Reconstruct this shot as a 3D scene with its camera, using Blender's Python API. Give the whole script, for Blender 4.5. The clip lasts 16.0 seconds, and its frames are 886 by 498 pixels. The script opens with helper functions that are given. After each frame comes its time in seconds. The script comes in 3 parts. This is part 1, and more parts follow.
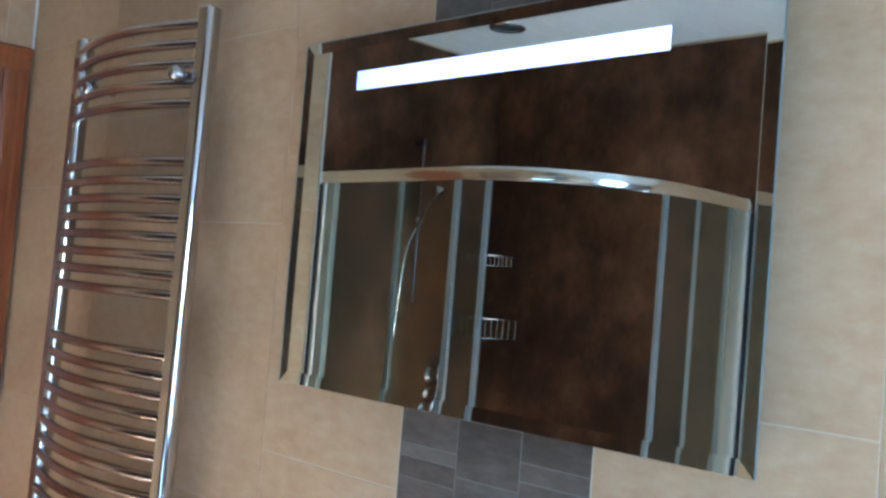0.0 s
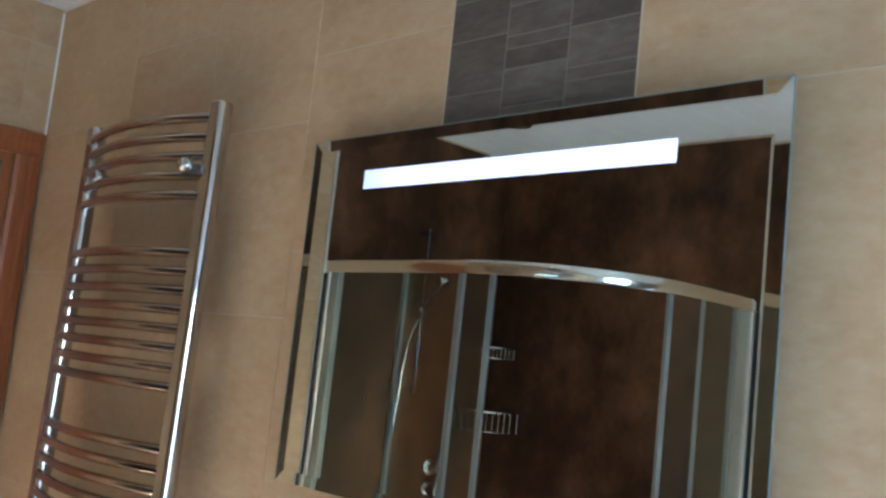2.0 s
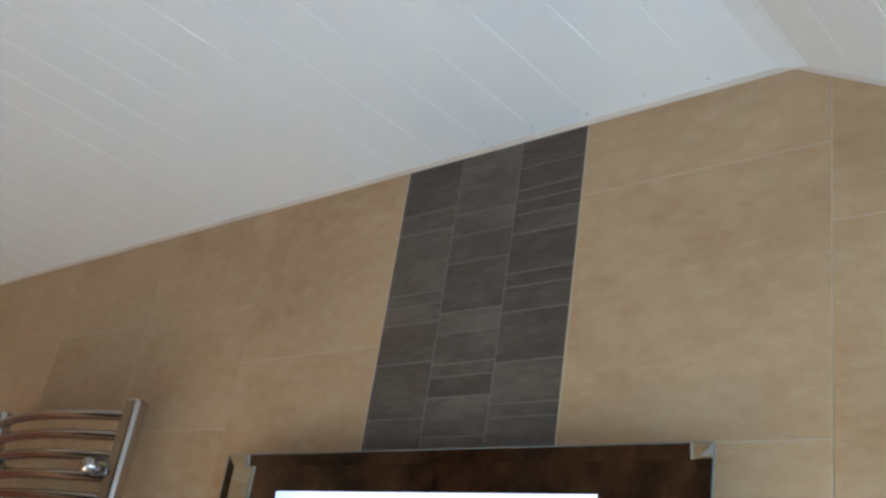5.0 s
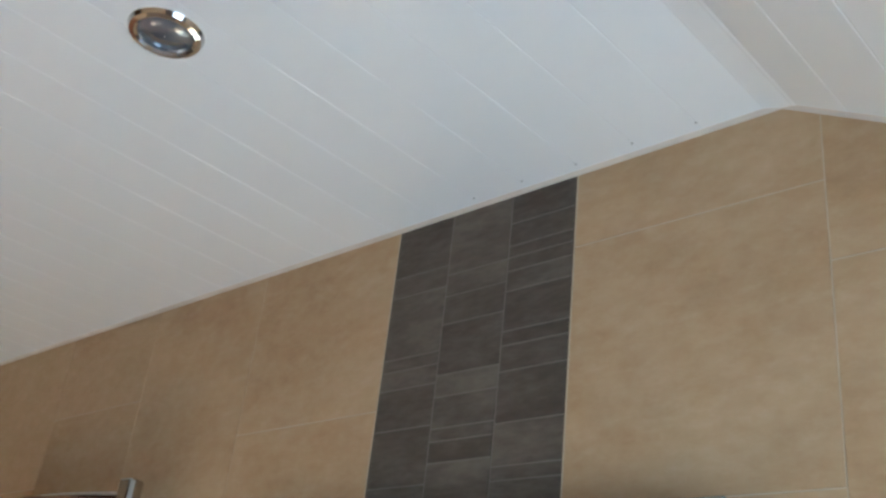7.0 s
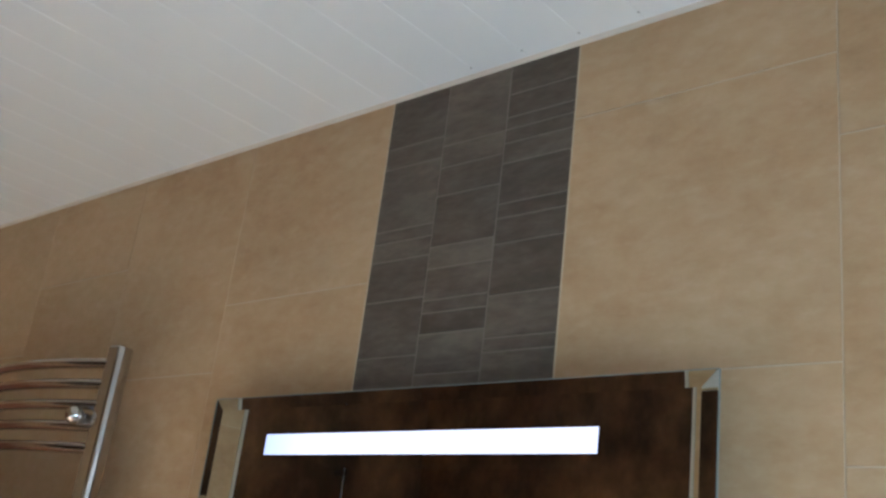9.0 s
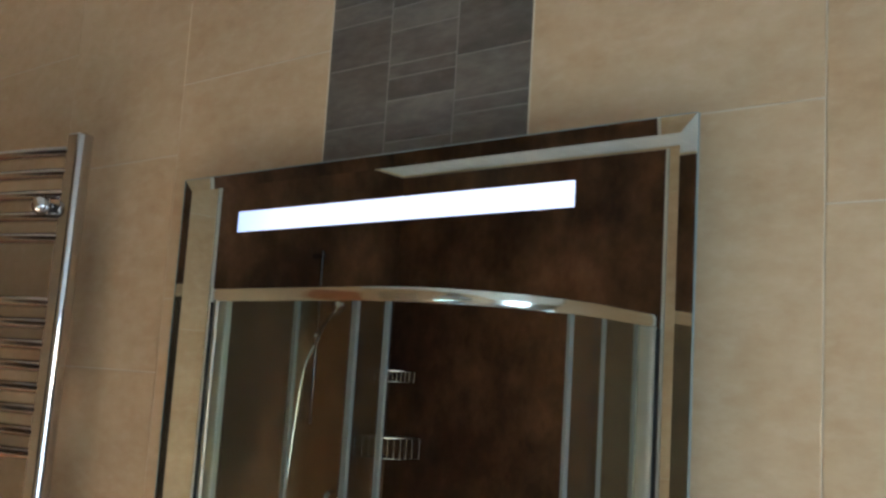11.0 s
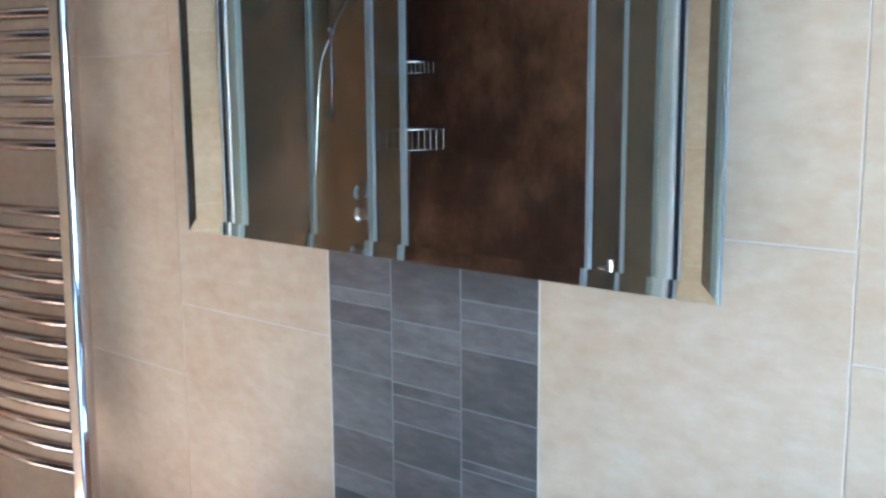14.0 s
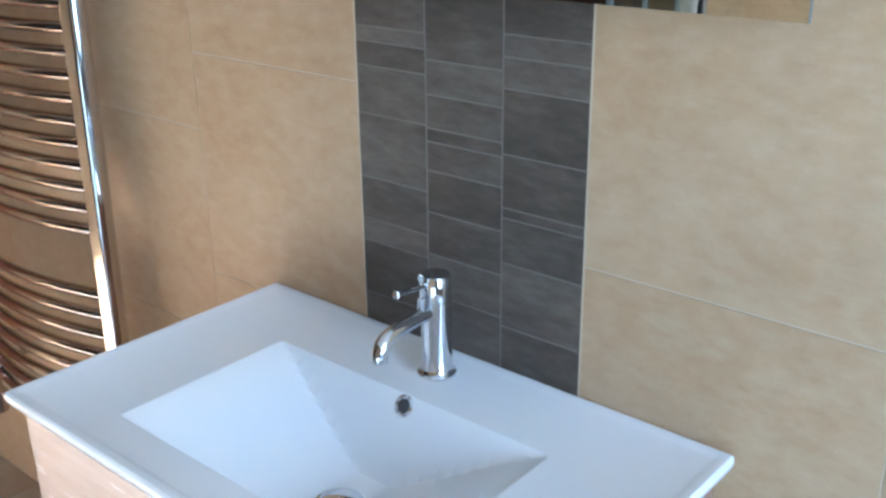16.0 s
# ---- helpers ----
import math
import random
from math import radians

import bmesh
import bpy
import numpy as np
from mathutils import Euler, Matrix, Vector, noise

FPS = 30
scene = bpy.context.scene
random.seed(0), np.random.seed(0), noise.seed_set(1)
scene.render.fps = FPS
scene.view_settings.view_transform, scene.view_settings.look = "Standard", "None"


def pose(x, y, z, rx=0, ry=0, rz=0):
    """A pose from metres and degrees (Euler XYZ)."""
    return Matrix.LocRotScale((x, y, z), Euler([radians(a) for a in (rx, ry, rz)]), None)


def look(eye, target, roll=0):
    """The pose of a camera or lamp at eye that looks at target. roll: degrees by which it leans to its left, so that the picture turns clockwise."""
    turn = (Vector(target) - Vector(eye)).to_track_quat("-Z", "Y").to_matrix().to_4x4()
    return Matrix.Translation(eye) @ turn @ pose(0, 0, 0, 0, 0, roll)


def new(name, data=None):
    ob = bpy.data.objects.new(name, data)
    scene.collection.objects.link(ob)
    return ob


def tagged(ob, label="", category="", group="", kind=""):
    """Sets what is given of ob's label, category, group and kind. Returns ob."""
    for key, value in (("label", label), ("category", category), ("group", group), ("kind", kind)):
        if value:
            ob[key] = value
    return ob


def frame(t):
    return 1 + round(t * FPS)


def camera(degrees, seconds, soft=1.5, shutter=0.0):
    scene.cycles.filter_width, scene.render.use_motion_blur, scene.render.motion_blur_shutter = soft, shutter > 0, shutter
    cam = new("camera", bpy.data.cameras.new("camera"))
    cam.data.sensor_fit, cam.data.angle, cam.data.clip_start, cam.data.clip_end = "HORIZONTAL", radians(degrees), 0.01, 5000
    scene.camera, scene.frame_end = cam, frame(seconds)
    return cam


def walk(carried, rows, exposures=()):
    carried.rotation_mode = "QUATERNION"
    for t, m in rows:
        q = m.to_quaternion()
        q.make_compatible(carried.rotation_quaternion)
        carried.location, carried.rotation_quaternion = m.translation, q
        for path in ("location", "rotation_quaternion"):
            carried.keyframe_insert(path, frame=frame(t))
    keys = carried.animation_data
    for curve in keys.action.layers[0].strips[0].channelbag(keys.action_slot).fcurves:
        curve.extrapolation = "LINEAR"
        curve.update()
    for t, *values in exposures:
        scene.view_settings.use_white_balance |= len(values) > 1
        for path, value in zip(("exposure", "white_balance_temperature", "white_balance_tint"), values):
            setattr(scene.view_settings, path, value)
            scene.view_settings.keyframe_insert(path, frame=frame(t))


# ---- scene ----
cam = camera(48.1, 16.0, soft=2.7)
PATH = [
    (0, (1.011, -1.138, 1.576), (-0.405, 0.273, 1.65), 4.6),
    (0.5, (1.008, -1.139, 1.585), (-0.409, 0.267, 1.702), 5.2),
    (1, (1.008, -1.138, 1.59), (-0.415, 0.258, 1.756), 5.4),
    (1.5, (1.007, -1.135, 1.6), (-0.417, 0.255, 1.801), 5.6),
    (2, (1.005, -1.135, 1.605), (-0.418, 0.25, 1.846), 6.1),
    (2.5, (1.003, -1.132, 1.618), (-0.404, 0.253, 1.94), 7.3),
    (3, (1.003, -1.129, 1.646), (-0.378, 0.256, 2.067), 7.0),
    (3.5, (1.004, -1.129, 1.659), (-0.357, 0.253, 2.148), 8.2),
    (4, (1.002, -1.118, 1.675), (-0.332, 0.251, 2.263), 8.9),
    (4.5, (1.004, -1.115, 1.696), (-0.298, 0.237, 2.387), 8.7),
    (5, (1.007, -1.123, 1.706), (-0.277, 0.202, 2.477), 9.2),
    (6.2, (1.003, -1.104, 1.714), (-0.262, 0.186, 2.607), 7.7),
    (7.5, (0.994, -1.083, 1.72), (-0.28, 0.203, 2.572), 6.2),
    (8, (0.985, -1.081, 1.714), (-0.299, 0.236, 2.5), 6.4),
    (10.5, (0.938, -1.05, 1.704), (-0.338, 0.435, 2.111), 5.3),
    (11, (0.934, -1.036, 1.688), (-0.342, 0.481, 1.952), 3.6),
    (11.5, (0.93, -1.031, 1.676), (-0.345, 0.499, 1.859), 3.3),
    (12, (0.924, -1.026, 1.661), (-0.361, 0.504, 1.744), 2.6),
    (12.5, (0.918, -1.018, 1.652), (-0.369, 0.513, 1.67), 2.0),
    (13, (0.914, -1.013, 1.64), (-0.376, 0.513, 1.562), 1.1),
    (13.5, (0.911, -1.012, 1.624), (-0.384, 0.503, 1.452), 0.3),
    (14, (0.904, -1.011, 1.604), (-0.384, 0.487, 1.29), -0.4),
    (14.5, (0.89, -0.999, 1.585), (-0.388, 0.482, 1.171), -0.7),
    (15, (0.883, -1.007, 1.572), (-0.377, 0.457, 1.052), -1.3),
    (15.5, (0.841, -1.005, 1.556), (-0.389, 0.429, 0.902), -1.2),
    (16, (0.809, -0.986, 1.528), (-0.403, 0.426, 0.795), -0.7),
]
EXPOSURES = [(0, 4.32, 4490, 10.0), (0.5, 4.52, 4390, 11.0), (1, 4.11, 4650, 10.0), (1.5, 4.02, 4860, 10.0), (3.5, 3.98, 5120, 10.0), (5, 3.97, 5270, 11.0), (8, 3.86, 5370, 12.0), (10.5, 3.84, 5520, 10.0), (11.5, 3.91, 5010, 8.0), (12.5, 4.13, 4670, 10.0), (13, 4.23, 4670, 11.0), (13.5, 4.67, 4350, 11.0), (14.5, 4.94, 4230, 12.0), (15.2, 4.74, 4370, 11.0), (16, 4.35, 4670, 9.0)]
walk(cam, [(t, look(eye, target, roll)) for t, eye, target, roll in PATH], EXPOSURES)

# ---- world, sun and window light ----
XL, XR, YB, ZC = -1.86, 1.70, -2.10, 2.538      # left wall, right wall, back wall, flat ceiling
XRIDGE, SLOPE = 0.53, 0.54                     # where the ceiling breaks, and its fall beyond
WIN = (-1.22, -0.32, 0.84, 1.88)               # window in the right wall: y0, y1, z0, z1
WINB = (0.35, 1.50, 0.05, 0.80)                # unseen window added in the back wall for low fill light: x0, x1, z0, z1
DOOR = (-0.665, -0.080, 2.086)                 # doorway in the left wall: y0, y1, top

world = bpy.data.worlds.new("sky")
scene.world = world
world.use_nodes = True
wn = world.node_tree
sky = wn.nodes.new("ShaderNodeTexSky")
sky.sky_type, sky.sun_disc = "NISHITA", False
sky.sun_elevation, sky.sun_rotation = radians(22.1), radians(79.5)
wn.links.new(sky.outputs[0], wn.nodes["Background"].inputs[0])
wn.nodes["Background"].inputs[1].default_value = 0.05

sun = new("sun", bpy.data.lights.new("sun", "SUN"))
sun.data.energy, sun.data.angle, sun.data.color = 5.0, radians(0.6), (1.0, 0.86, 0.68)
sun.matrix_world = look((3.4, 0.63, 1.40), (0, 0, 0))

daylight = new("opening_light", bpy.data.lights.new("opening_light", "AREA"))
daylight.data.shape, daylight.data.size, daylight.data.size_y = "RECTANGLE", WIN[1] - WIN[0], WIN[3] - WIN[2]
daylight.data.energy, daylight.data.color = 0.95, (0.66, 0.81, 0.96)
daylight.matrix_world = look((XR + 0.05, (WIN[0] + WIN[1]) / 2, (WIN[2] + WIN[3]) / 2), (0, (WIN[0] + WIN[1]) / 2, (WIN[2] + WIN[3]) / 2))

# fill lamp in the added back opening, no such source is known
fill_back = new("opening_light", bpy.data.lights.new("opening_light", "AREA"))
fill_back.data.shape, fill_back.data.size, fill_back.data.size_y = "RECTANGLE", WINB[1] - WINB[0], WINB[3] - WINB[2]
fill_back.data.energy, fill_back.data.color = 0.5, (0.75, 0.90, 1.0)
wbx, wbz = (WINB[0] + WINB[1]) / 2, (WINB[2] + WINB[3]) / 2
fill_back.matrix_world = look((wbx, YB - 0.05, wbz), (wbx, 0, wbz))


# ---- materials ----
def material(name, color, rough=0.5, metal=0.0, spec=0.5):
    m = bpy.data.materials.new(name)
    m.use_nodes = True
    b = m.node_tree.nodes["Principled BSDF"]
    b.inputs["Base Color"].default_value = (*color, 1)
    b.inputs["Roughness"].default_value = rough
    b.inputs["Metallic"].default_value = metal
    b.inputs["Specular IOR Level"].default_value = spec
    return m


def node(m, kind, **values):
    n = m.node_tree.nodes.new(kind)
    for key, value in values.items():
        n.inputs[key.replace("_", " ")].default_value = value
    return n


def mottled(name, stops, scales, stretch=(1, 1, 1), rough=(0.4, 0.6), bump=0.0, vary=0.0, fine=0.25, metal=0.0, spec=0.5):
    """A surface with two scales of noise over a colour ramp, a lift of its own for each piece, and fine relief."""
    m = material(name, stops[0][1], rough[0], metal, spec)
    t, b = m.node_tree, m.node_tree.nodes["Principled BSDF"]
    link = t.links.new
    co = t.nodes.new("ShaderNodeTexCoord")
    info = t.nodes.new("ShaderNodeObjectInfo")
    shift = t.nodes.new("ShaderNodeVectorMath")
    shift.operation = "SCALE"
    shift.inputs[0].default_value = (17.0, 31.0, 23.0)
    link(info.outputs["Random"], shift.inputs["Scale"])
    add = t.nodes.new("ShaderNodeVectorMath")
    link(co.outputs["Object"], add.inputs[0])
    link(shift.outputs[0], add.inputs[1])
    mp = t.nodes.new("ShaderNodeMapping")
    mp.inputs["Scale"].default_value = stretch
    link(add.outputs[0], mp.inputs[0])
    big = node(m, "ShaderNodeTexNoise", Scale=scales[0], Detail=6.0, Roughness=0.6)
    small = node(m, "ShaderNodeTexNoise", Scale=scales[1], Detail=4.0, Roughness=0.65)
    link(mp.outputs[0], big.inputs["Vector"])
    link(mp.outputs[0], small.inputs["Vector"])
    mix = t.nodes.new("ShaderNodeMix")
    mix.inputs["Factor"].default_value = fine
    link(big.outputs["Fac"], mix.inputs["A"])
    link(small.outputs["Fac"], mix.inputs["B"])
    lift = t.nodes.new("ShaderNodeMath")
    lift.operation = "MULTIPLY_ADD"
    link(info.outputs["Random"], lift.inputs[0])
    lift.inputs[1].default_value = vary
    link(mix.outputs["Result"], lift.inputs[2])
    ramp = t.nodes.new("ShaderNodeValToRGB")
    while len(ramp.color_ramp.elements) < len(stops):
        ramp.color_ramp.elements.new(0.5)
    for e, (p, c) in zip(ramp.color_ramp.elements, stops):
        e.position, e.color = p, (*c, 1)
    link(lift.outputs[0], ramp.inputs[0])
    link(ramp.outputs[0], b.inputs["Base Color"])
    rr = t.nodes.new("ShaderNodeMapRange")
    rr.inputs["From Min"].default_value, rr.inputs["From Max"].default_value = 0.3, 0.7
    rr.inputs["To Min"].default_value, rr.inputs["To Max"].default_value = rough
    link(mix.outputs["Result"], rr.inputs[0])
    link(rr.outputs[0], b.inputs["Roughness"])
    if bump:
        bp = node(m, "ShaderNodeBump", Strength=bump, Distance=0.002)
        link(small.outputs["Fac"], bp.inputs["Height"])
        link(bp.outputs[0], b.inputs["Normal"])
    return m


BEIGE = mottled("beige_stone_tile", [(0.30, (0.400, 0.257, 0.135)), (0.44, (0.468, 0.318, 0.175)), (0.53, (0.498, 0.350, 0.202)), (0.62, (0.530, 0.380, 0.226)), (0.77, (0.595, 0.448, 0.288))],
                (4.2, 38.0), (0.75, 0.75, 1.3), (0.46, 0.62), 0.10, 0.035, 0.40, spec=0.32)


def flecks(m, color, scale, stretch, amount):
    """Pale drawn-out flecks over a mottled surface."""
    t, b = m.node_tree, m.node_tree.nodes["Principled BSDF"]
    link = t.links.new
    base = b.inputs["Base Color"].links[0].from_socket
    mp = t.nodes.new("ShaderNodeMapping")
    mp.inputs["Scale"].default_value = stretch
    link(next(n for n in t.nodes if n.bl_idname == "ShaderNodeVectorMath" and n.operation == "ADD").outputs[0], mp.inputs[0])
    grain = node(m, "ShaderNodeTexNoise", Scale=scale, Detail=5.0, Roughness=0.7)
    link(mp.outputs[0], grain.inputs["Vector"])
    pick = t.nodes.new("ShaderNodeMapRange")
    pick.inputs["From Min"].default_value, pick.inputs["From Max"].default_value = 0.50, 0.72
    pick.inputs["To Max"].default_value = amount
    link(grain.outputs["Fac"], pick.inputs[0])
    mix = t.nodes.new("ShaderNodeMix")
    mix.data_type = "RGBA"
    link(pick.outputs[0], mix.inputs[0])
    link(base, mix.inputs[6])
    mix.inputs[7].default_value = (*color, 1)
    link(mix.outputs[2], b.inputs["Base Color"])


flecks(BEIGE, (0.66, 0.53, 0.375), 34.0, (0.55, 0.55, 1.35), 0.2)
DARK = mottled("dark_stone_tile", [(0.28, (0.046, 0.036, 0.027)), (0.5, (0.086, 0.069, 0.052)), (0.62, (0.121, 0.098, 0.076)), (0.8, (0.180, 0.150, 0.119))],
               (7.0, 40.0), (0.7, 1, 2.2), (0.48, 0.62), 0.12, 0.16, 0.4, spec=0.3)
GROUT = mottled("grout", [(0.3, (0.50, 0.40, 0.27)), (0.7, (0.62, 0.515, 0.37))], (8, 60), rough=(0.8, 0.9))
DARKGROUT = mottled("grey_grout", [(0.3, (0.16, 0.137, 0.115)), (0.7, (0.24, 0.21, 0.18))], (8, 60), rough=(0.8, 0.9))
PANEL = mottled("rust_brown_panel", [(0.33, (0.010, 0.0048, 0.003)), (0.46, (0.036, 0.0168, 0.0092)), (0.58, (0.105, 0.049, 0.023)), (0.76, (0.24, 0.115, 0.056))],
                (2.0, 9.0), (1, 1, 0.8), (0.30, 0.40), 0.0, 0.0, 0.21, spec=0.12)
PINE = mottled("varnished_pine", [(0.3, (0.155, 0.043, 0.012)), (0.5, (0.25, 0.079, 0.022)), (0.7, (0.335, 0.120, 0.037))],
               (3.0, 22.0), (6, 6, 0.5), (0.28, 0.42), 0.05, 0.08, 0.35)
WALNUT = mottled("pinkish_brown_wood", [(0.3, (0.30, 0.17, 0.115)), (0.5, (0.40, 0.25, 0.18)), (0.7, (0.47, 0.32, 0.24))],
                 (3.0, 20.0), (0.6, 5, 6), (0.20, 0.32), 0.03, 0.05, 0.35)
FLOORM = mottled("brown_floor_tile", [(0.3, (0.36, 0.285, 0.21)), (0.6, (0.48, 0.39, 0.295)), (0.8, (0.57, 0.475, 0.37))], (3, 20), rough=(0.35, 0.5), vary=0.08)
PVC = material("white_pvc", (0.878, 0.918, 0.938), 0.16)
# white bead greyed to beige, its shaded underside put into the colour
SHADEDBEAD = mottled("white_bead_shaded", [(0.3, (0.62, 0.57, 0.50)), (0.7, (0.72, 0.68, 0.61))], (8, 60), rough=(0.5, 0.6))
PLASTER = mottled("brown_plaster", [(0.3, (0.19, 0.15, 0.11)), (0.7, (0.25, 0.20, 0.15))], (2, 30), rough=(0.7, 0.85), bump=0.1)
CERAMIC = material("white_glazed_ceramic", (0.90, 0.91, 0.92), 0.07)
ACRYLIC = material("white_acrylic", (0.88, 0.88, 0.87), 0.4)
CHROME = mottled("chrome", [(0.3, (0.66, 0.66, 0.67)), (0.7, (0.74, 0.74, 0.75))], (3, 25), rough=(0.05, 0.11), metal=1.0)
# radiator chrome, tinted with the warm light that falls on it
RADCHROME = mottled("radiator_chrome_warmed", [(0.3, (0.46, 0.435, 0.415)), (0.7, (0.54, 0.515, 0.495))], (3, 25), rough=(0.05, 0.10), metal=1.0)
SATIN = mottled("satin_aluminium", [(0.3, (0.62, 0.61, 0.57)), (0.7, (0.70, 0.69, 0.65))], (3, 25), rough=(0.48, 0.58), metal=1.0)
# rungs browner still, warm reflected light put into the colour
RUNGCHROME = mottled("rung_chrome_warmed", [(0.3, (0.40, 0.345, 0.305)), (0.7, (0.48, 0.42, 0.375))], (3, 25), rough=(0.14, 0.19), metal=1.0)
ALU = mottled("bright_aluminium", [(0.3, (0.74, 0.73, 0.70)), (0.7, (0.82, 0.81, 0.78))], (3, 25), rough=(0.10, 0.18), metal=1.0)
PALESEAL = material("pale_glass_seal", (0.37, 0.39, 0.35), 0.35)
SEAL = material("grey_seal", (0.20, 0.22, 0.23), 0.35)
# chrome with the dark surroundings it mirrors put into its base colour
DARKENEDCHROME = material("chrome_darkened_by_reflection", (0.20, 0.20, 0.21), 0.18, 1.0)
SMOKED = material("grey_lamp_glass", (0.34, 0.38, 0.43), 0.20, 0.7)
RUBBER = material("black_gasket", (0.012, 0.012, 0.016), 0.5)
SILVER = material("mirror_silver", (0.85, 0.905, 0.865), 0.0, 1.0)
EDGE = material("ground_glass_edge", (0.20, 0.24, 0.24), 0.4, 0.2)
ARRIS = material("pale_glass_arris", (0.24, 0.28, 0.265), 0.35, 0.1)
BACK = material("mirror_back", (0.25, 0.26, 0.28), 0.5)
HOLESHADE = material("hole_shade", (0.07, 0.07, 0.075), 0.3)
GRASS = mottled("grass", [(0.3, (0.04, 0.07, 0.02)), (0.7, (0.09, 0.13, 0.05))], (0.3, 6), rough=(0.8, 0.9))

LED = bpy.data.materials.new("led_light")
LED.use_nodes = True
le = LED.node_tree.nodes["Principled BSDF"]
le.inputs["Base Color"].default_value = (0.05, 0.05, 0.055, 1)
le.inputs["Emission Color"].default_value = (0.79, 0.84, 1.0, 1)
le.inputs["Emission Strength"].default_value = 0.095
lco = LED.node_tree.nodes.new("ShaderNodeTexCoord")
lsep = LED.node_tree.nodes.new("ShaderNodeSeparateXYZ")
lramp = LED.node_tree.nodes.new("ShaderNodeValToRGB")
lramp.color_ramp.elements[0].position, lramp.color_ramp.elements[0].color = 0.0, (0.60, 0.67, 1.0, 1)
lramp.color_ramp.elements[1].position, lramp.color_ramp.elements[1].color = 0.16, (0.87, 0.86, 1.0, 1)
LED.node_tree.links.new(lco.outputs["Generated"], lsep.inputs[0])
LED.node_tree.links.new(lsep.outputs["X"], lramp.inputs[0])
LED.node_tree.links.new(lramp.outputs[0], le.inputs["Emission Color"])

GLASS = bpy.data.materials.new("clear_glass")
GLASS.use_nodes = True
gt = GLASS.node_tree
gt.nodes.clear()
g_out = gt.nodes.new("ShaderNodeOutputMaterial")
g_mix = gt.nodes.new("ShaderNodeMixShader")
g_clear = gt.nodes.new("ShaderNodeBsdfTransparent")
g_clear.inputs[0].default_value = (0.93, 0.96, 0.945, 1)
g_gloss = gt.nodes.new("ShaderNodeBsdfGlossy")
g_gloss.inputs["Roughness"].default_value = 0.02
g_lw = gt.nodes.new("ShaderNodeLayerWeight")
g_lw.inputs[0].default_value = 0.5
g_pow = gt.nodes.new("ShaderNodeMath")
g_pow.operation = "POWER"
g_pow.inputs[1].default_value = 4.0
gt.links.new(g_lw.outputs["Facing"], g_pow.inputs[0])
g_fr = gt.nodes.new("ShaderNodeMath")
g_fr.operation, g_fr.use_clamp = "MULTIPLY_ADD", True
g_fr.inputs[1].default_value, g_fr.inputs[2].default_value = 0.42, 0.045
gt.links.new(g_pow.outputs[0], g_fr.inputs[0])
gt.links.new(g_fr.outputs[0], g_mix.inputs[0])
gt.links.new(g_clear.outputs[0], g_mix.inputs[1])
gt.links.new(g_gloss.outputs[0], g_mix.inputs[2])
gt.links.new(g_mix.outputs[0], g_out.inputs[0])


# ---- mesh helpers ----
def part(name, bm, mat, parent=None, label="", smooth=False):
    me = bpy.data.meshes.new(name)
    bmesh.ops.recalc_face_normals(bm, faces=bm.faces)
    if smooth:
        for f in bm.faces:
            f.smooth = True
        for e in bm.edges:
            if len(e.link_faces) == 2 and e.calc_face_angle(0) > radians(38):
                e.smooth = False
    bm.to_mesh(me)
    bm.free()
    me.materials.append(mat)
    ob = new(name, me)
    ob.parent = parent
    return tagged(ob, label)


def thing(name, label, category, group="", kind="", at=(0, 0, 0)):
    ob = new(name)
    ob.location = at
    ob.empty_display_size = 0.05
    return tagged(ob, label, category, group, kind)


def box(lo, hi, bevel=0.0, bm=None, seg=2):
    bm = bm or bmesh.new()
    r = bmesh.ops.create_cube(bm, size=1)
    for v in r["verts"]:
        v.co = Vector([lo[i] + (v.co[i] + 0.5) * (hi[i] - lo[i]) for i in range(3)])
    if bevel:
        es = {e for v in r["verts"] for e in v.link_edges}
        bmesh.ops.bevel(bm, geom=list(es), offset=bevel, segments=seg, affect="EDGES", profile=0.5)
    return bm


def cyl(a, b, r, r2=None, seg=20, bm=None, bevel=0.0):
    bm = bm or bmesh.new()
    a, b = Vector(a), Vector(b)
    m = Matrix.Translation((a + b) / 2) @ (b - a).to_track_quat("Z", "Y").to_matrix().to_4x4()
    r_ = bmesh.ops.create_cone(bm, cap_ends=True, segments=seg, radius1=r, radius2=r if r2 is None else r2, depth=(b - a).length, matrix=m)
    if bevel:
        es = {e for v in r_["verts"] for e in v.link_edges if any(len(f.verts) > 4 for f in e.link_faces)}
        bmesh.ops.bevel(bm, geom=list(es), offset=bevel, segments=3, affect="EDGES", profile=0.5)
    return bm


def tube(points, r, seg=12, bm=None):
    """A round bar swept along points, with closed ends."""
    bm = bm or bmesh.new()
    pts = [Vector(p) for p in points]
    rings, up = [], None
    for i, p in enumerate(pts):
        d = (pts[min(i + 1, len(pts) - 1)] - pts[max(i - 1, 0)]).normalized()
        if up is None:
            up = d.orthogonal().normalized()
        up = (up - d * up.dot(d)).normalized()
        side = d.cross(up)
        rad = r[i] if isinstance(r, (list, tuple)) else r
        rings.append([bm.verts.new(p + (up * math.cos(2 * math.pi * k / seg) + side * math.sin(2 * math.pi * k / seg)) * rad) for k in range(seg)])
    for A, B in zip(rings, rings[1:]):
        for k in range(seg):
            bm.faces.new((A[k], A[(k + 1) % seg], B[(k + 1) % seg], B[k]))
    bm.faces.new(rings[0])
    bm.faces.new(rings[-1])
    return bm


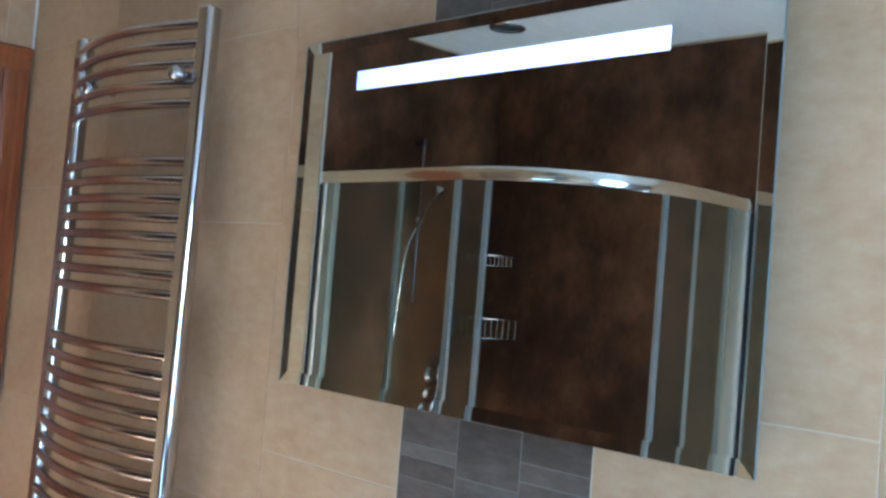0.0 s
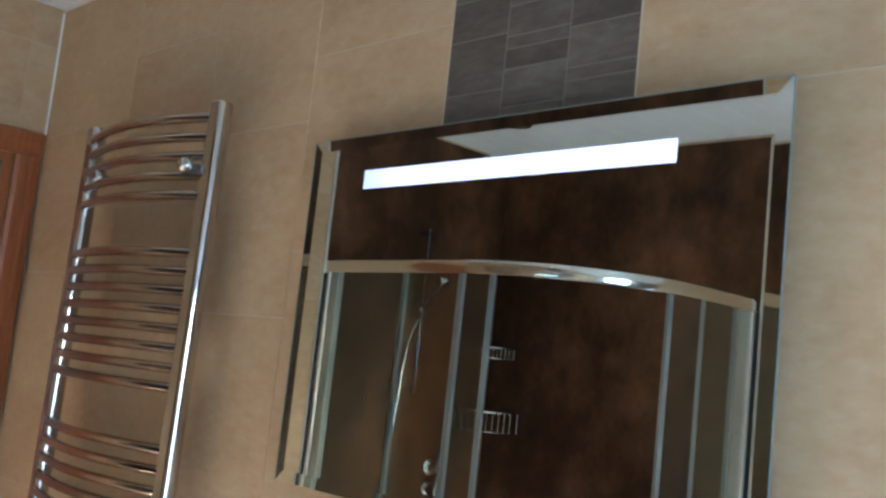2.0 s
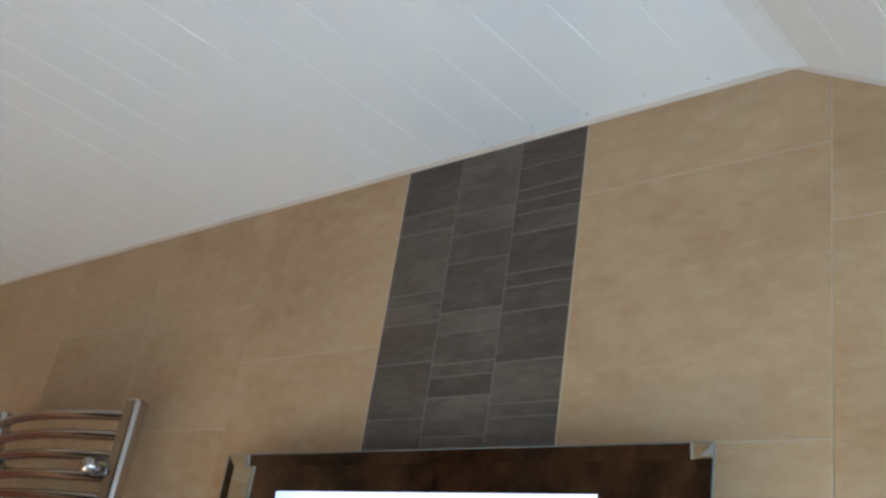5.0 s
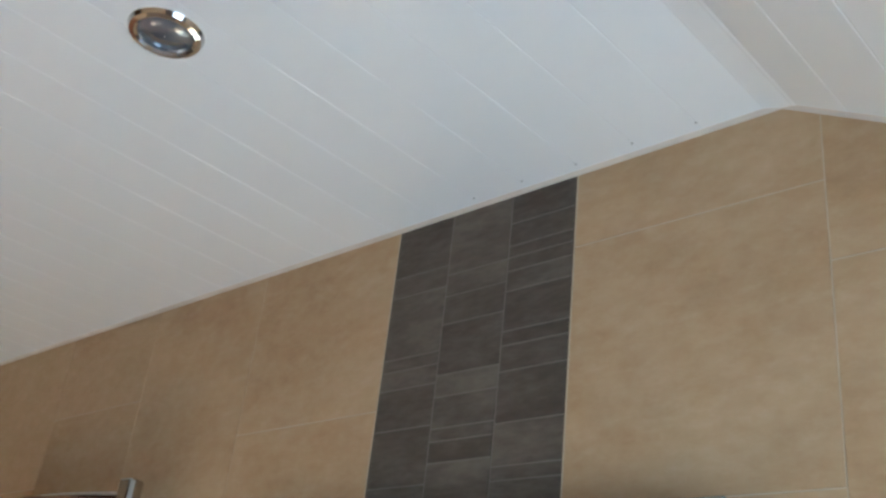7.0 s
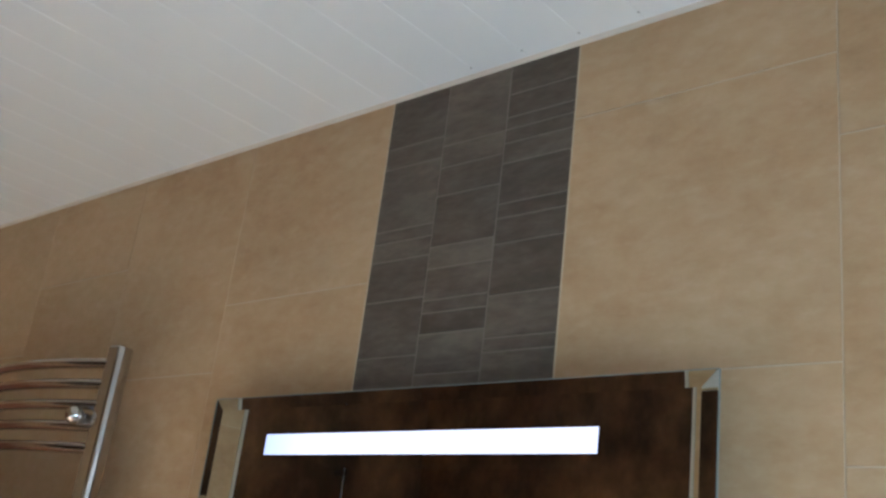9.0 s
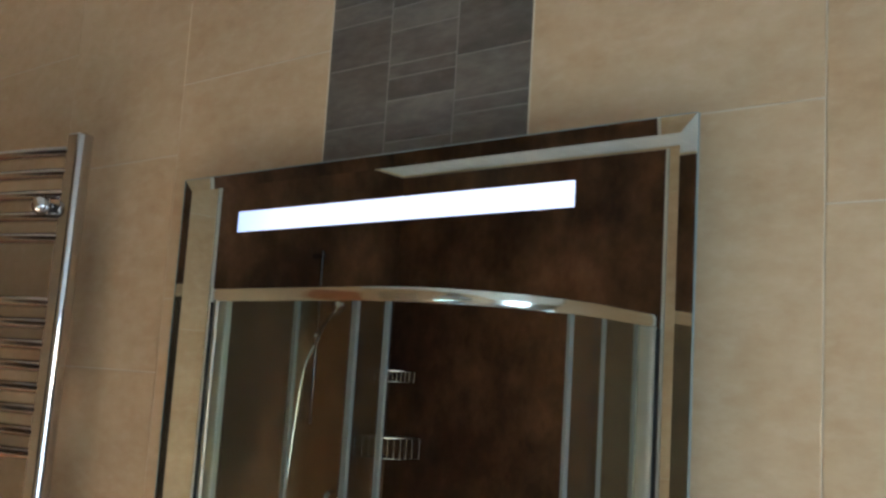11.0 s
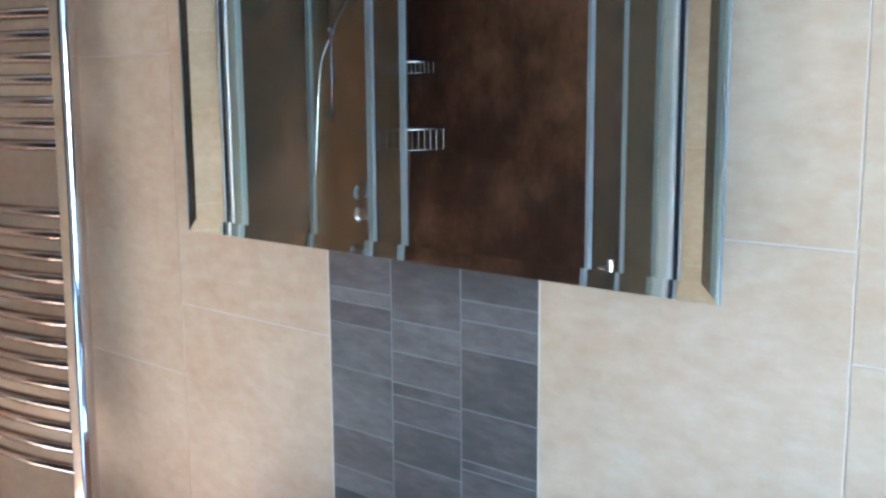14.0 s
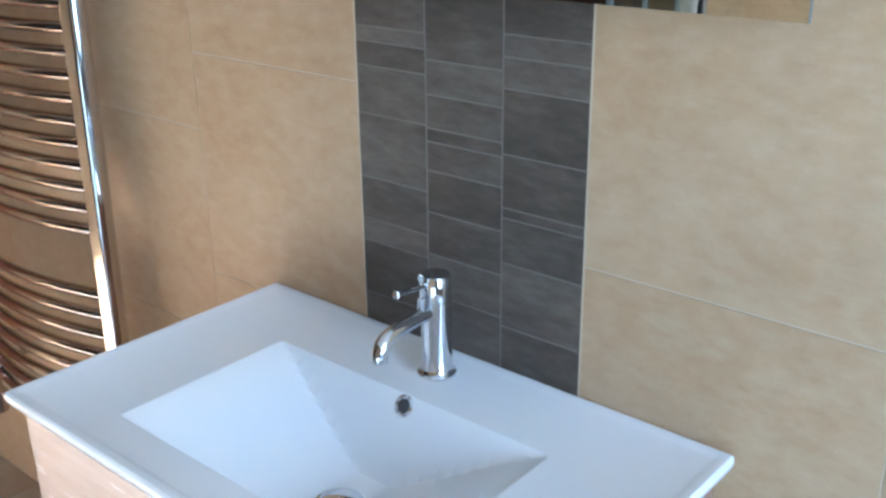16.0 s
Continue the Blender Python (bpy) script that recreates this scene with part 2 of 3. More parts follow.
def sweep(points, profile, bm=None):
    """A profile of (out, up) corners carried along a level line; out is to the right of its direction."""
    bm = bm or bmesh.new()
    pts = [Vector(p) for p in points]
    rings = []
    for i, p in enumerate(pts):
        d = (pts[min(i + 1, len(pts) - 1)] - pts[max(i - 1, 0)]).normalized()
        o = Vector((d.y, -d.x, 0))
        rings.append([bm.verts.new(p + o * u + Vector((0, 0, w))) for u, w in profile])
    n = len(profile)
    for A, B in zip(rings, rings[1:]):
        for k in range(n):
            bm.faces.new((A[k], A[(k + 1) % n], B[(k + 1) % n], B[k]))
    bm.faces.new(rings[0])
    bm.faces.new(rings[-1])
    return bm


def lathe(profile, at, seg=32, bm=None):
    """A turned form: (radius, height) corners round the upright through at."""
    bm = bm or bmesh.new()
    at = Vector(at)
    rings = [[bm.verts.new(at + Vector((r * math.cos(2 * math.pi * k / seg), r * math.sin(2 * math.pi * k / seg), z))) for k in range(seg)] for r, z in profile]
    for A, B in zip(rings, rings[1:]):
        for k in range(seg):
            bm.faces.new((A[k], A[(k + 1) % seg], B[(k + 1) % seg], B[k]))
    return bm


def wall_block(name, boxes, mat, label):
    bm = bmesh.new()
    for lo, hi in boxes:
        box(lo, hi, 0, bm)
    return tagged(part(name, bm, mat), label, "wall", kind="structure")


# ---- structure ----
T = 0.14
bm = bmesh.new()
prof = [(XL - T, -0.1), (XR + T, -0.1), (XR + T, ZC - SLOPE * (XR + T - XRIDGE) + 0.1), (XRIDGE, ZC + 0.1), (XL - T, ZC + 0.1)]
fr = [bm.verts.new((x, 0.0011, z)) for x, z in prof]
bk = [bm.verts.new((x, T, z)) for x, z in prof]
bm.faces.new(fr), bm.faces.new(bk)
for i in range(5):
    bm.faces.new((fr[i], fr[(i + 1) % 5], bk[(i + 1) % 5], bk[i]))
wall_north = tagged(part("wall_north", bm, GROUT), "tiled bathroom wall with pale grout joints", "wall", kind="structure")

wall_west = wall_block("wall_west", [((XL - T, YB - T, -0.1), (XL - 0.002, DOOR[0], ZC + 0.1)), ((XL - T, DOOR[1], -0.1), (XL - 0.002, 0.002, ZC + 0.1)),
                                     ((XL - T, DOOR[0], DOOR[2]), (XL - 0.002, DOOR[1], ZC + 0.1))], GROUT, "tiled wall round the pine door")
wall_south = wall_block("wall_south", [((XL - 0.002, YB - T, -0.1), (WINB[0], YB - 0.002, ZC + 0.1)), ((WINB[1], YB - T, -0.1), (XR + T, YB - 0.002, ZC + 0.1)),
                                       ((WINB[0], YB - T, -0.1), (WINB[1], YB - 0.002, WINB[2])), ((WINB[0], YB - T, WINB[3]), (WINB[1], YB - 0.002, ZC + 0.1))], GROUT, "tiled wall behind the shower")
zt = ZC - SLOPE * (XR - XRIDGE) + 0.15
wall_east = wall_block("wall_east", [((XR, YB - 0.002, -0.1), (XR + T, WIN[0], zt)), ((XR, WIN[1], -0.1), (XR + T, 0.002, zt)),
                                     ((XR, WIN[0], -0.1), (XR + T, WIN[1], WIN[2])), ((XR, WIN[0], WIN[3]), (XR + T, WIN[1], zt))], PLASTER, "plain brown plaster wall with a window")

floor = tagged(part("floor", box((XL - T, YB - T, -0.12), (XR + T, T, -0.003)), GROUT), "brown tiled bathroom floor", "floor", kind="structure")

# ceiling: white boards with grooves between, flat and then falling to the right
bm = bmesh.new()
line = []
x = XL - 0.05
edges = [x] + [0.413 - 0.104 * k for k in range(22, -2, -1) if XL + 0.01 < 0.413 - 0.104 * k < XRIDGE - 0.02]
for e in edges[1:]:
    line += [(e - 0.0012, ZC), (e - 0.0005, ZC + 0.0006), (e + 0.0005, ZC + 0.0006), (e + 0.0012, ZC)]
line = [(edges[0], ZC)] + line + [(XRIDGE, ZC)]
for k in range(1, 14):
    e = XRIDGE + 0.088 * k
    z = ZC - SLOPE * (e - XRIDGE)
    line += [(e - 0.0014, z + 0.0014 * SLOPE), (e - 0.0005, z + 0.0015), (e + 0.0005, z + 0.0009), (e + 0.0014, z - 0.0014 * SLOPE)]
line.append((XR + 0.1, ZC - SLOPE * (XR + 0.1 - XRIDGE)))
rows = [[bm.verts.new((x, y, z)) for x, z in line] for y in (YB - 0.1, 0.0)]
tops = [[bm.verts.new((x, y, z + 0.08)) for x, z in line] for y in (YB - 0.1, 0.0)]
for i in range(len(line) - 1):
    bm.faces.new((rows[0][i], rows[0][i + 1], rows[1][i + 1], rows[1][i]))
    bm.faces.new((tops[0][i], tops[0][i + 1], tops[1][i + 1], tops[1][i]))
    for s in (0, 1):
        bm.faces.new((rows[s][i], rows[s][i + 1], tops[s][i + 1], tops[s][i]))
ceiling = tagged(part("ceiling", bm, PVC), "glossy white boarded ceiling with a sloping side", "ceiling", kind="structure")

bead = [(0, 0), (0.005, 0), (0.0045, -0.001), (0.003, -0.003), (0.0012, -0.0065), (0, -0.007)]
tagged(part("trim", sweep([(XL, -0.0005, ZC), (XRIDGE, -0.0005, ZC)], bead), SHADEDBEAD), "white bead where ceiling meets tiles, coloured as in shade", "trim", kind="structure")
zr = ZC - SLOPE * (XR - XRIDGE)
tagged(part("trim", sweep([(XRIDGE, -0.0005, ZC), (XR, -0.0005, zr)], bead), SHADEDBEAD), "white bead along the sloping ceiling, coloured as in shade", "trim", kind="structure")
bm = bmesh.new()
rp = [(-0.026, 0.0005), (-0.022, -0.0008), (-0.006, -0.0022), (0.003, -0.0042), (0.018, -0.0112), (0.023, -0.0115)]
ra = [bm.verts.new((XRIDGE + u, YB, ZC + w)) for u, w in rp]
rb = [bm.verts.new((XRIDGE + u, -0.001, ZC + w)) for u, w in rp]
for i in range(len(rp)):
    j = (i + 1) % len(rp)
    bm.faces.new((ra[i], ra[j], rb[j], rb[i]))
bm.faces.new(ra), bm.faces.new(rb)
tagged(part("trim", bm, PVC), "white strip along the break of the ceiling", "trim", kind="structure")
tagged(part("trim", box((XL, -0.006, DOOR[2] + 0.072), (XL + 0.006, 0.0, ZC - 0.012), 0.001), PVC), "thin white corner trim between tiled walls", "trim", kind="structure")

for x, y in ((0.413, -0.024), (0.309, -0.026), (0.205, -0.022), (0.101, -0.025), (-0.003, -0.023)):
    tagged(part("nail_head", lathe([(0.0005, -0.0010), (0.0016, -0.0006), (0.0018, 0.0)], (x, y, ZC), 10), BACK, ceiling))

tagged(part("ground", box((-60, -60, -0.6), (60, 60, -0.5)), GRASS), "grass ground outside the window", "ground", kind="structure")

# window in the right wall
window_1 = thing("window_1", "white framed window in the plaster wall", "window", kind="structure")
wy0, wy1, wz0, wz1 = WIN
for nm, lo, hi in (("window_frame", (XR + 0.06, wy0, wz0), (XR + 0.12, wy0 + 0.05, wz1)), ("window_frame", (XR + 0.06, wy1 - 0.05, wz0), (XR + 0.12, wy1, wz1)),
                   ("window_frame", (XR + 0.06, wy0 + 0.05, wz0), (XR + 0.12, wy1 - 0.05, wz0 + 0.05)), ("window_frame", (XR + 0.06, wy0 + 0.05, wz1 - 0.05), (XR + 0.12, wy1 - 0.05, wz1)),
                   ("window_frame", (XR + 0.065, (wy0 + wy1) / 2 - 0.025, wz0 + 0.05), (XR + 0.115, (wy0 + wy1) / 2 + 0.025, wz1 - 0.05)),
                   ("window_sill", (XR - 0.03, wy0, wz0 - 0.02), (XR + 0.06, wy1, wz0 + 0.004))):
    part(nm, box(lo, hi, 0.004), PVC, window_1)
for y0, y1 in ((wy0 + 0.05, (wy0 + wy1) / 2 - 0.025), ((wy0 + wy1) / 2 + 0.025, wy1 - 0.05)):
    p = part("pane", box((XR + 0.088, y0, wz0 + 0.05), (XR + 0.094, y1, wz1 - 0.05)), GLASS, window_1)
    p.visible_shadow = False

# unseen window added round the fill lamp in the back wall
added_window = thing("added_window", "unseen window added low in the tiled wall for fill light", "window", kind="structure")
wx0, wx1, wz0, wz1 = WINB
for nm, lo, hi in (("window_frame", (wx0, YB - 0.12, wz0), (wx0 + 0.05, YB - 0.06, wz1)), ("window_frame", (wx1 - 0.05, YB - 0.12, wz0), (wx1, YB - 0.06, wz1)),
                   ("window_frame", (wx0 + 0.05, YB - 0.12, wz0), (wx1 - 0.05, YB - 0.06, wz0 + 0.05)), ("window_frame", (wx0 + 0.05, YB - 0.12, wz1 - 0.05), (wx1 - 0.05, YB - 0.06, wz1)),
                   ("window_sill", (wx0, YB - 0.06, wz0 - 0.02), (wx1, YB + 0.03, wz0 + 0.004))):
    part(nm, box(lo, hi, 0.004), PVC, added_window)
p = part("pane", box((wx0 + 0.05, YB - 0.094, wz0 + 0.05), (wx1 - 0.05, YB - 0.088, wz1 - 0.05)), GLASS, added_window)
p.visible_shadow = False

# pine door with its architrave
door_1 = thing("door_1", "closed orange pine door with moulded architrave", "door", kind="structure")
ap = [(0, 0), (0.012, 0), (0.016, 0.012), (0.016, 0.040), (0.022, 0.048), (0.022, 0.066), (0.014, 0.072), (0, 0.072)]


def architrave(a, b, side):
    """A moulding from a to b on the left wall; side is the way across it, away from the doorway."""
    bm = bmesh.new()
    a, b, side = Vector(a), Vector(b), Vector(side)
    A = [bm.verts.new(a + Vector((u, 0, 0)) + side * w) for u, w in ap]
    B = [bm.verts.new(b + Vector((u, 0, 0)) + side * w) for u, w in ap]
    for i in range(len(ap)):
        j = (i + 1) % len(ap)
        bm.faces.new((A[i], A[j], B[j], B[i]))
    bm.faces.new(A), bm.faces.new(B)
    return bm


part("architrave", architrave((XL, DOOR[1], 0), (XL, DOOR[1], DOOR[2]), (0, 1, 0)), PINE, door_1)
part("architrave", architrave((XL, DOOR[0], 0), (XL, DOOR[0], DOOR[2]), (0, -1, 0)), PINE, door_1)
part("architrave", architrave((XL, DOOR[0] - 0.072, DOOR[2]), (XL, DOOR[1] + 0.072, DOOR[2]), (0, 0, 1)), PINE, door_1)
for lo, hi in (((XL - T, DOOR[1] - 0.025, 0), (XL - 0.001, DOOR[1], DOOR[2])), ((XL - T, DOOR[0], 0), (XL - 0.001, DOOR[0] + 0.025, DOOR[2])), ((XL - T, DOOR[0] + 0.025, DOOR[2] - 0.025), (XL - 0.001, DOOR[1] - 0.025, DOOR[2]))):
    part("jamb", box(lo, hi, 0.002), PINE, door_1)
leaf0, leaf1, leafz = DOOR[0] + 0.028, DOOR[1] - 0.028, DOOR[2] - 0.028
for lo, hi in (((leaf0, 0.006), (leaf0 + 0.1, leafz)), ((leaf1 - 0.1, 0.006), (leaf1, leafz)), ((leaf0 + 0.1, 0.006), (leaf1 - 0.1, 0.2)), ((leaf0 + 0.1, leafz - 0.1), (leaf1 - 0.1, leafz)), ((leaf0 + 0.1, 0.88), (leaf1 - 0.1, 1.08))):
    part("door_rail", box((XL - 0.055, lo[0], lo[1]), (XL - 0.015, hi[0], hi[1]), 0.003), PINE, door_1)
mid = (leaf0 + leaf1) / 2
for z0, z1 in ((0.2, 0.88), (1.08, leafz - 0.1)):
    part("door_rail", box((XL - 0.055, mid - 0.05, z0), (XL - 0.015, mid + 0.05, z1), 0.003), PINE, door_1)
    for y0, y1 in ((leaf0 + 0.1, mid - 0.05), (mid + 0.05, leaf1 - 0.1)):
        part("door_panel", box((XL - 0.044, y0, z0), (XL - 0.026, y1, z1), 0.004), PINE, door_1)
knob = part("door_handle", lathe([(0.001, 0.06), (0.018, 0.058), (0.026, 0.045), (0.022, 0.03), (0.010, 0.022), (0.010, 0.004), (0.026, 0.003), (0.026, 0)], (0, 0, 0), 20), CHROME, door_1, "chrome door knob", True)
knob.matrix_local = pose(XL - 0.015, leaf0 + 0.05, 1.0, 0, 90, 0)


# ---- mirror ----
MX0, MX1, MZ0, MZ1, MY = -0.475, 0.459, 1.380, 1.999, -0.050
BV, RISE = 0.021, 0.0009
mirror = thing("wall_mirror", "wall mirror with a glowing white light bar", "mirror", at=(0, 0, MZ0))
mo = Matrix.Translation((0, 0, -MZ0))


def mpart(name, bm, mat, label="", smooth=False):
    bm.transform(mo)
    return part(name, bm, mat, mirror, label, smooth)


mpart("body", box((MX0 + 0.03, MY + 0.006, MZ0 + 0.03), (MX1 - 0.03, 0.001, MZ1 - 0.03), 0.003), BACK)
LX0, LX1, LZ0, LZ1 = -0.325, 0.304, 1.9025, 1.9355
# silvered face round the light bar
bm = bmesh.new()
gx = [MX0 + BV, LX0, LX1, MX1 - BV]
gz = [MZ0 + BV, LZ0, LZ1, MZ1 - BV]
gv = [[bm.verts.new((x, MY, z)) for x in gx] for z in gz]
for i in range(3):
    for j in range(3):
        if (i, j) != (1, 1):
            bm.faces.new((gv[i][j], gv[i][j + 1], gv[i + 1][j + 1], gv[i + 1][j]))
mpart("mirror_glass", bm, SILVER, "clear silvered glass")
out = [(MX0, MZ0), (MX1, MZ0), (MX1, MZ1), (MX0, MZ1)]
inn = [(MX0 + BV, MZ0 + BV), (MX1 - BV, MZ0 + BV), (MX1 - BV, MZ1 - BV), (MX0 + BV, MZ1 - BV)]
for i in range(4):
    j = (i + 1) % 4
    bm = bmesh.new()
    rise = RISE * (1.0, 1.0, 1.75, 1.4)[i]
    bm.faces.new([bm.verts.new(p) for p in ((out[i][0], MY - rise, out[i][1]), (out[j][0], MY - rise, out[j][1]), (inn[j][0], MY, inn[j][1]), (inn[i][0], MY, inn[i][1]))])
    mpart("bevel", bm, SILVER, "bevelled edge")
bm = bmesh.new()
for a, b in zip(out, out[1:] + out[:1]):
    bm.faces.new([bm.verts.new(p) for p in ((a[0], MY - RISE, a[1]), (b[0], MY - RISE, b[1]), (b[0], MY + 0.005, b[1]), (a[0], MY + 0.005, a[1]))])
bm.faces.new([bm.verts.new((x, MY + 0.005, z)) for x, z in out])
bmesh.ops.remove_doubles(bm, verts=bm.verts, dist=0.0001)
mpart("glass_edge", bm, EDGE, "greenish ground glass edge")
# ground arris, drawn only along top and left where grazing light brightens it
bm = bmesh.new()
aw = 0.0014
for (x0, z0), (x1, z1) in ((out[2], out[3]), (out[3], out[0])):
    ix0, iz0, ix1, iz1 = (c + (aw if c in (MX0, MZ0) else -aw) for c in (x0, z0, x1, z1))
    bm.faces.new([bm.verts.new(p) for p in ((x0, MY - RISE * 1.8, z0), (x1, MY - RISE * 1.8, z1), (ix1, MY - RISE * 1.8 - 0.0004, iz1), (ix0, MY - RISE * 1.8 - 0.0004, iz0))])
mpart("arris", bm, ARRIS, "thin pale ground border")
mpart("light_bar", box((LX0, MY + 0.0005, LZ0), (LX1, MY + 0.005, LZ1)), LED, "glowing cool white bar")

# ---- towel radiator ----
RX0, RX1, RZ0, RZ1, RY = -1.356, -0.787, 0.42, 2.108, -0.075
LEAN = 0.0135                         # it stands off the wall a little more at its foot
radiator = thing("towel_radiator", "tall chrome ladder towel radiator with bowed rungs", "radiator", at=((RX0 + RX1) / 2, 0, RZ0))
ro = Matrix.Translation(-radiator.location)


def rpart(name, bm, mat=RADCHROME, label="", smooth=True):
    for v in bm.verts:
        if v.co.y < -0.004:
            v.co.y -= (2.1 - v.co.z) * LEAN
    bm.transform(ro)
    return part(name, bm, mat, radiator, label, smooth)




def post_profile(nx, ny, r=0.0230, flat=0.0170):
    """A round bar's outline with one flat side, which faces (nx, ny)."""
    pts = []
    for k in range(48):
        a = 2 * math.pi * k / 48
        x, y = r * math.cos(a), r * math.sin(a)
        over = max(0.0, x * nx + y * ny - flat)
        pts.append((x - over * nx, y - over * ny))
    return pts


for x, nx in ((RX0, -0.10), (RX1, 0.11)):
    bm = bmesh.new()
    rings = []
    for z, f in ((RZ0, 0.86), (RZ0 + 0.003, 1.0), (RZ1 - 0.003, 1.0), (RZ1, 0.86)):
        rings.append([bm.verts.new((x + u * f, RY + v * f, z)) for u, v in post_profile(nx, -math.sqrt(1 - nx * nx))])
    for A, B in zip(rings, rings[1:]):
        for k in range(48):
            bm.faces.new((A[k], A[(k + 1) % 48], B[(k + 1) % 48], B[k]))
    bm.faces.new(rings[0]), bm.faces.new(rings[-1])
    rpart("post", bm)
rungs = [2.075 - 0.0415 * k for k in range(5)] + [1.788 - 0.0395 * k for k in range(8)] + [1.388 - 0.041 * k for k in range(13)] + [0.765 - 0.0425 * k for k in range(8)]
for z in rungs:
    pts = []
    for k in range(17):
        u = k / 16
        pts.append((RX0 + (RX1 - RX0) * u, RY - 0.004 - 0.048 * math.sin(math.pi * u) ** 0.9, z))
    rpart("rung", tube(pts, 0.011, 14), RUNGCHROME)
for x in (-1.222, -0.832):
    for z in (1.968, 0.50):
        rpart("bracket", cyl((x, -0.050, z), (x, RY - 0.02, z), 0.008, seg=18, bevel=0.002), label="round chrome wall bracket")
        cl = part("clamp", lathe([(0.001, 0.028), (0.011, 0.027), (0.0165, 0.021), (0.0185, 0.012), (0.0165, 0.003), (0.001, 0.0)], (0, 0, 0), 24), RADCHROME, radiator, "round chrome clamp", True)
        cl.matrix_local = pose(x - radiator.location.x, RY - 0.024 - (2.1 - z) * LEAN, z - radiator.location.z, 90, 0, 0)
for x in (RX0, RX1):
    rpart("valve", lathe([(0.001, -0.115), (0.018, -0.113), (0.021, -0.10), (0.021, -0.06), (0.013, -0.052), (0.013, -0.018), (0.017, -0.012), (0.017, 0.0), (0.001, 0.0)], (x, RY, RZ0), 24), label="chrome radiator valve")
    rpart("pipe", cyl((x, RY, RZ0 - 0.08), (x, 0.001, RZ0 - 0.08), 0.0075, seg=14))

# ---- vanity and basin ----
BX0, BX1, BY0, BZ = -0.405, 0.414, -0.478, 0.866
vanity = thing("vanity_unit", "pinkish brown wooden vanity unit under the basin", "cabinet", at=(0, 0, 0))
part("body", box((BX0 + 0.038, BY0 + 0.03, 0.10), (BX1 - 0.038, -0.003, BZ - 0.14), 0.002), WALNUT, vanity)
for x0 in (BX0 + 0.02, BX1 - 0.038):
    part("side_panel", box((x0, BY0 + 0.03, 0.10), (x0 + 0.018, -0.003, BZ - 0.0245), 0.0015), WALNUT, vanity)
part("plinth", box((BX0 + 0.04, BY0 + 0.07, 0.0), (BX1 - 0.04, -0.01, 0.10), 0.002), WALNUT, vanity)
for z0, z1 in ((0.105, 0.465), (0.475, 0.835)):
    d = part("drawer", box((BX0 + 0.021, BY0 + 0.010, z0), (BX1 - 0.021, BY0 + 0.0295, z1), 0.002), WALNUT, vanity)
    part("handle", tube([(-0.09, BY0 + 0.012, z1 - 0.06), (-0.09, BY0 - 0.012, z1 - 0.06), (-0.08, BY0 - 0.018, z1 - 0.06), (0.10, BY0 - 0.018, z1 - 0.06), (0.11, BY0 - 0.012, z1 - 0.06), (0.11, BY0 + 0.012, z1 - 0.06)], 0.005), CHROME, d, "chrome bar handle", True)

basin = thing("wash_basin", "white ceramic rectangular basin with a sloping bowl", "basin", at=(0, 0, BZ))
OX0, OX1, OY0, OY1, DEEP = -0.238, 0.245, -0.412, -0.137, 0.105


def ease(t):
    t = max(0.0, min(1.0, t))
    return t * t * (3 - 2 * t) * 0.35 + t * 0.65


def bowl(x, y):
    """How far the basin's top lies under its rim."""
    if x <= OX0 or x >= OX1 or y <= OY0 or y >= OY1:
        edge = min(x - BX0, BX1 - x, y - BY0, -0.004 - y)
        return 0.0035 * min(1.0, max(0.0, (edge - 0.008) / 0.010))
    f = min(ease((x - OX0) / 0.215), ease((OX1 - x) / 0.215), ease((y - OY0) / 0.05), ease((OY1 - y) / 0.060))
    return 0.0035 + DEEP * f


xs = sorted(set([OX0 - 0.003, OX1 + 0.003, BX0, BX0 + 0.008, BX0 + 0.013, BX0 + 0.018, BX1 - 0.018, BX1 - 0.013, BX1 - 0.008, BX1, OX0, OX1] + [OX0 + (OX1 - OX0) * k / 60 for k in range(61)] + [OX0 + 0.003, OX1 - 0.003]))
ys = sorted(set([OY0 - 0.003, OY1 + 0.003, BY0, BY0 + 0.008, BY0 + 0.013, BY0 + 0.018, -0.022, -0.017, -0.012, -0.004, OY0, OY1] + [OY0 + (OY1 - OY0) * k / 40 for k in range(41)] + [OY0 + 0.003, OY1 - 0.003]))
bm = bmesh.new()
gv = [[bm.verts.new((x, y, -bowl(x, y))) for x in xs] for y in ys]
for i in range(len(ys) - 1):
    for j in range(len(xs) - 1):
        bm.faces.new((gv[i][j], gv[i][j + 1], gv[i + 1][j + 1], gv[i + 1][j]))
rim = [v for v in gv[0]] + [r[-1] for r in gv[1:]] + [v for v in gv[-1][-2::-1]] + [r[0] for r in gv[-2:0:-1]]
last = rim
for inset, z in ((-0.0025, -0.003), (-0.003, -0.010), (-0.001, -0.018), (0.004, -0.024)):
    ring = []
    for v in rim:
        sx = inset if v.co.x == BX0 or abs(v.co.x - BX0) < 1e-6 else (-inset if abs(v.co.x - BX1) < 1e-6 else 0)
        sy = inset if abs(v.co.y - BY0) < 1e-6 else 0
        ring.append(bm.verts.new((v.co.x + sx, v.co.y + sy, z)))
    for k in range(len(rim)):
        q = (k + 1) % len(rim)
        bm.faces.new((last[k], last[q], ring[q], ring[k]))
    last = ring
part("bowl", bm, CERAMIC, basin, "white glazed ceramic", True)
dx, dy = 0.012, -0.268
dz = -0.0035 - DEEP
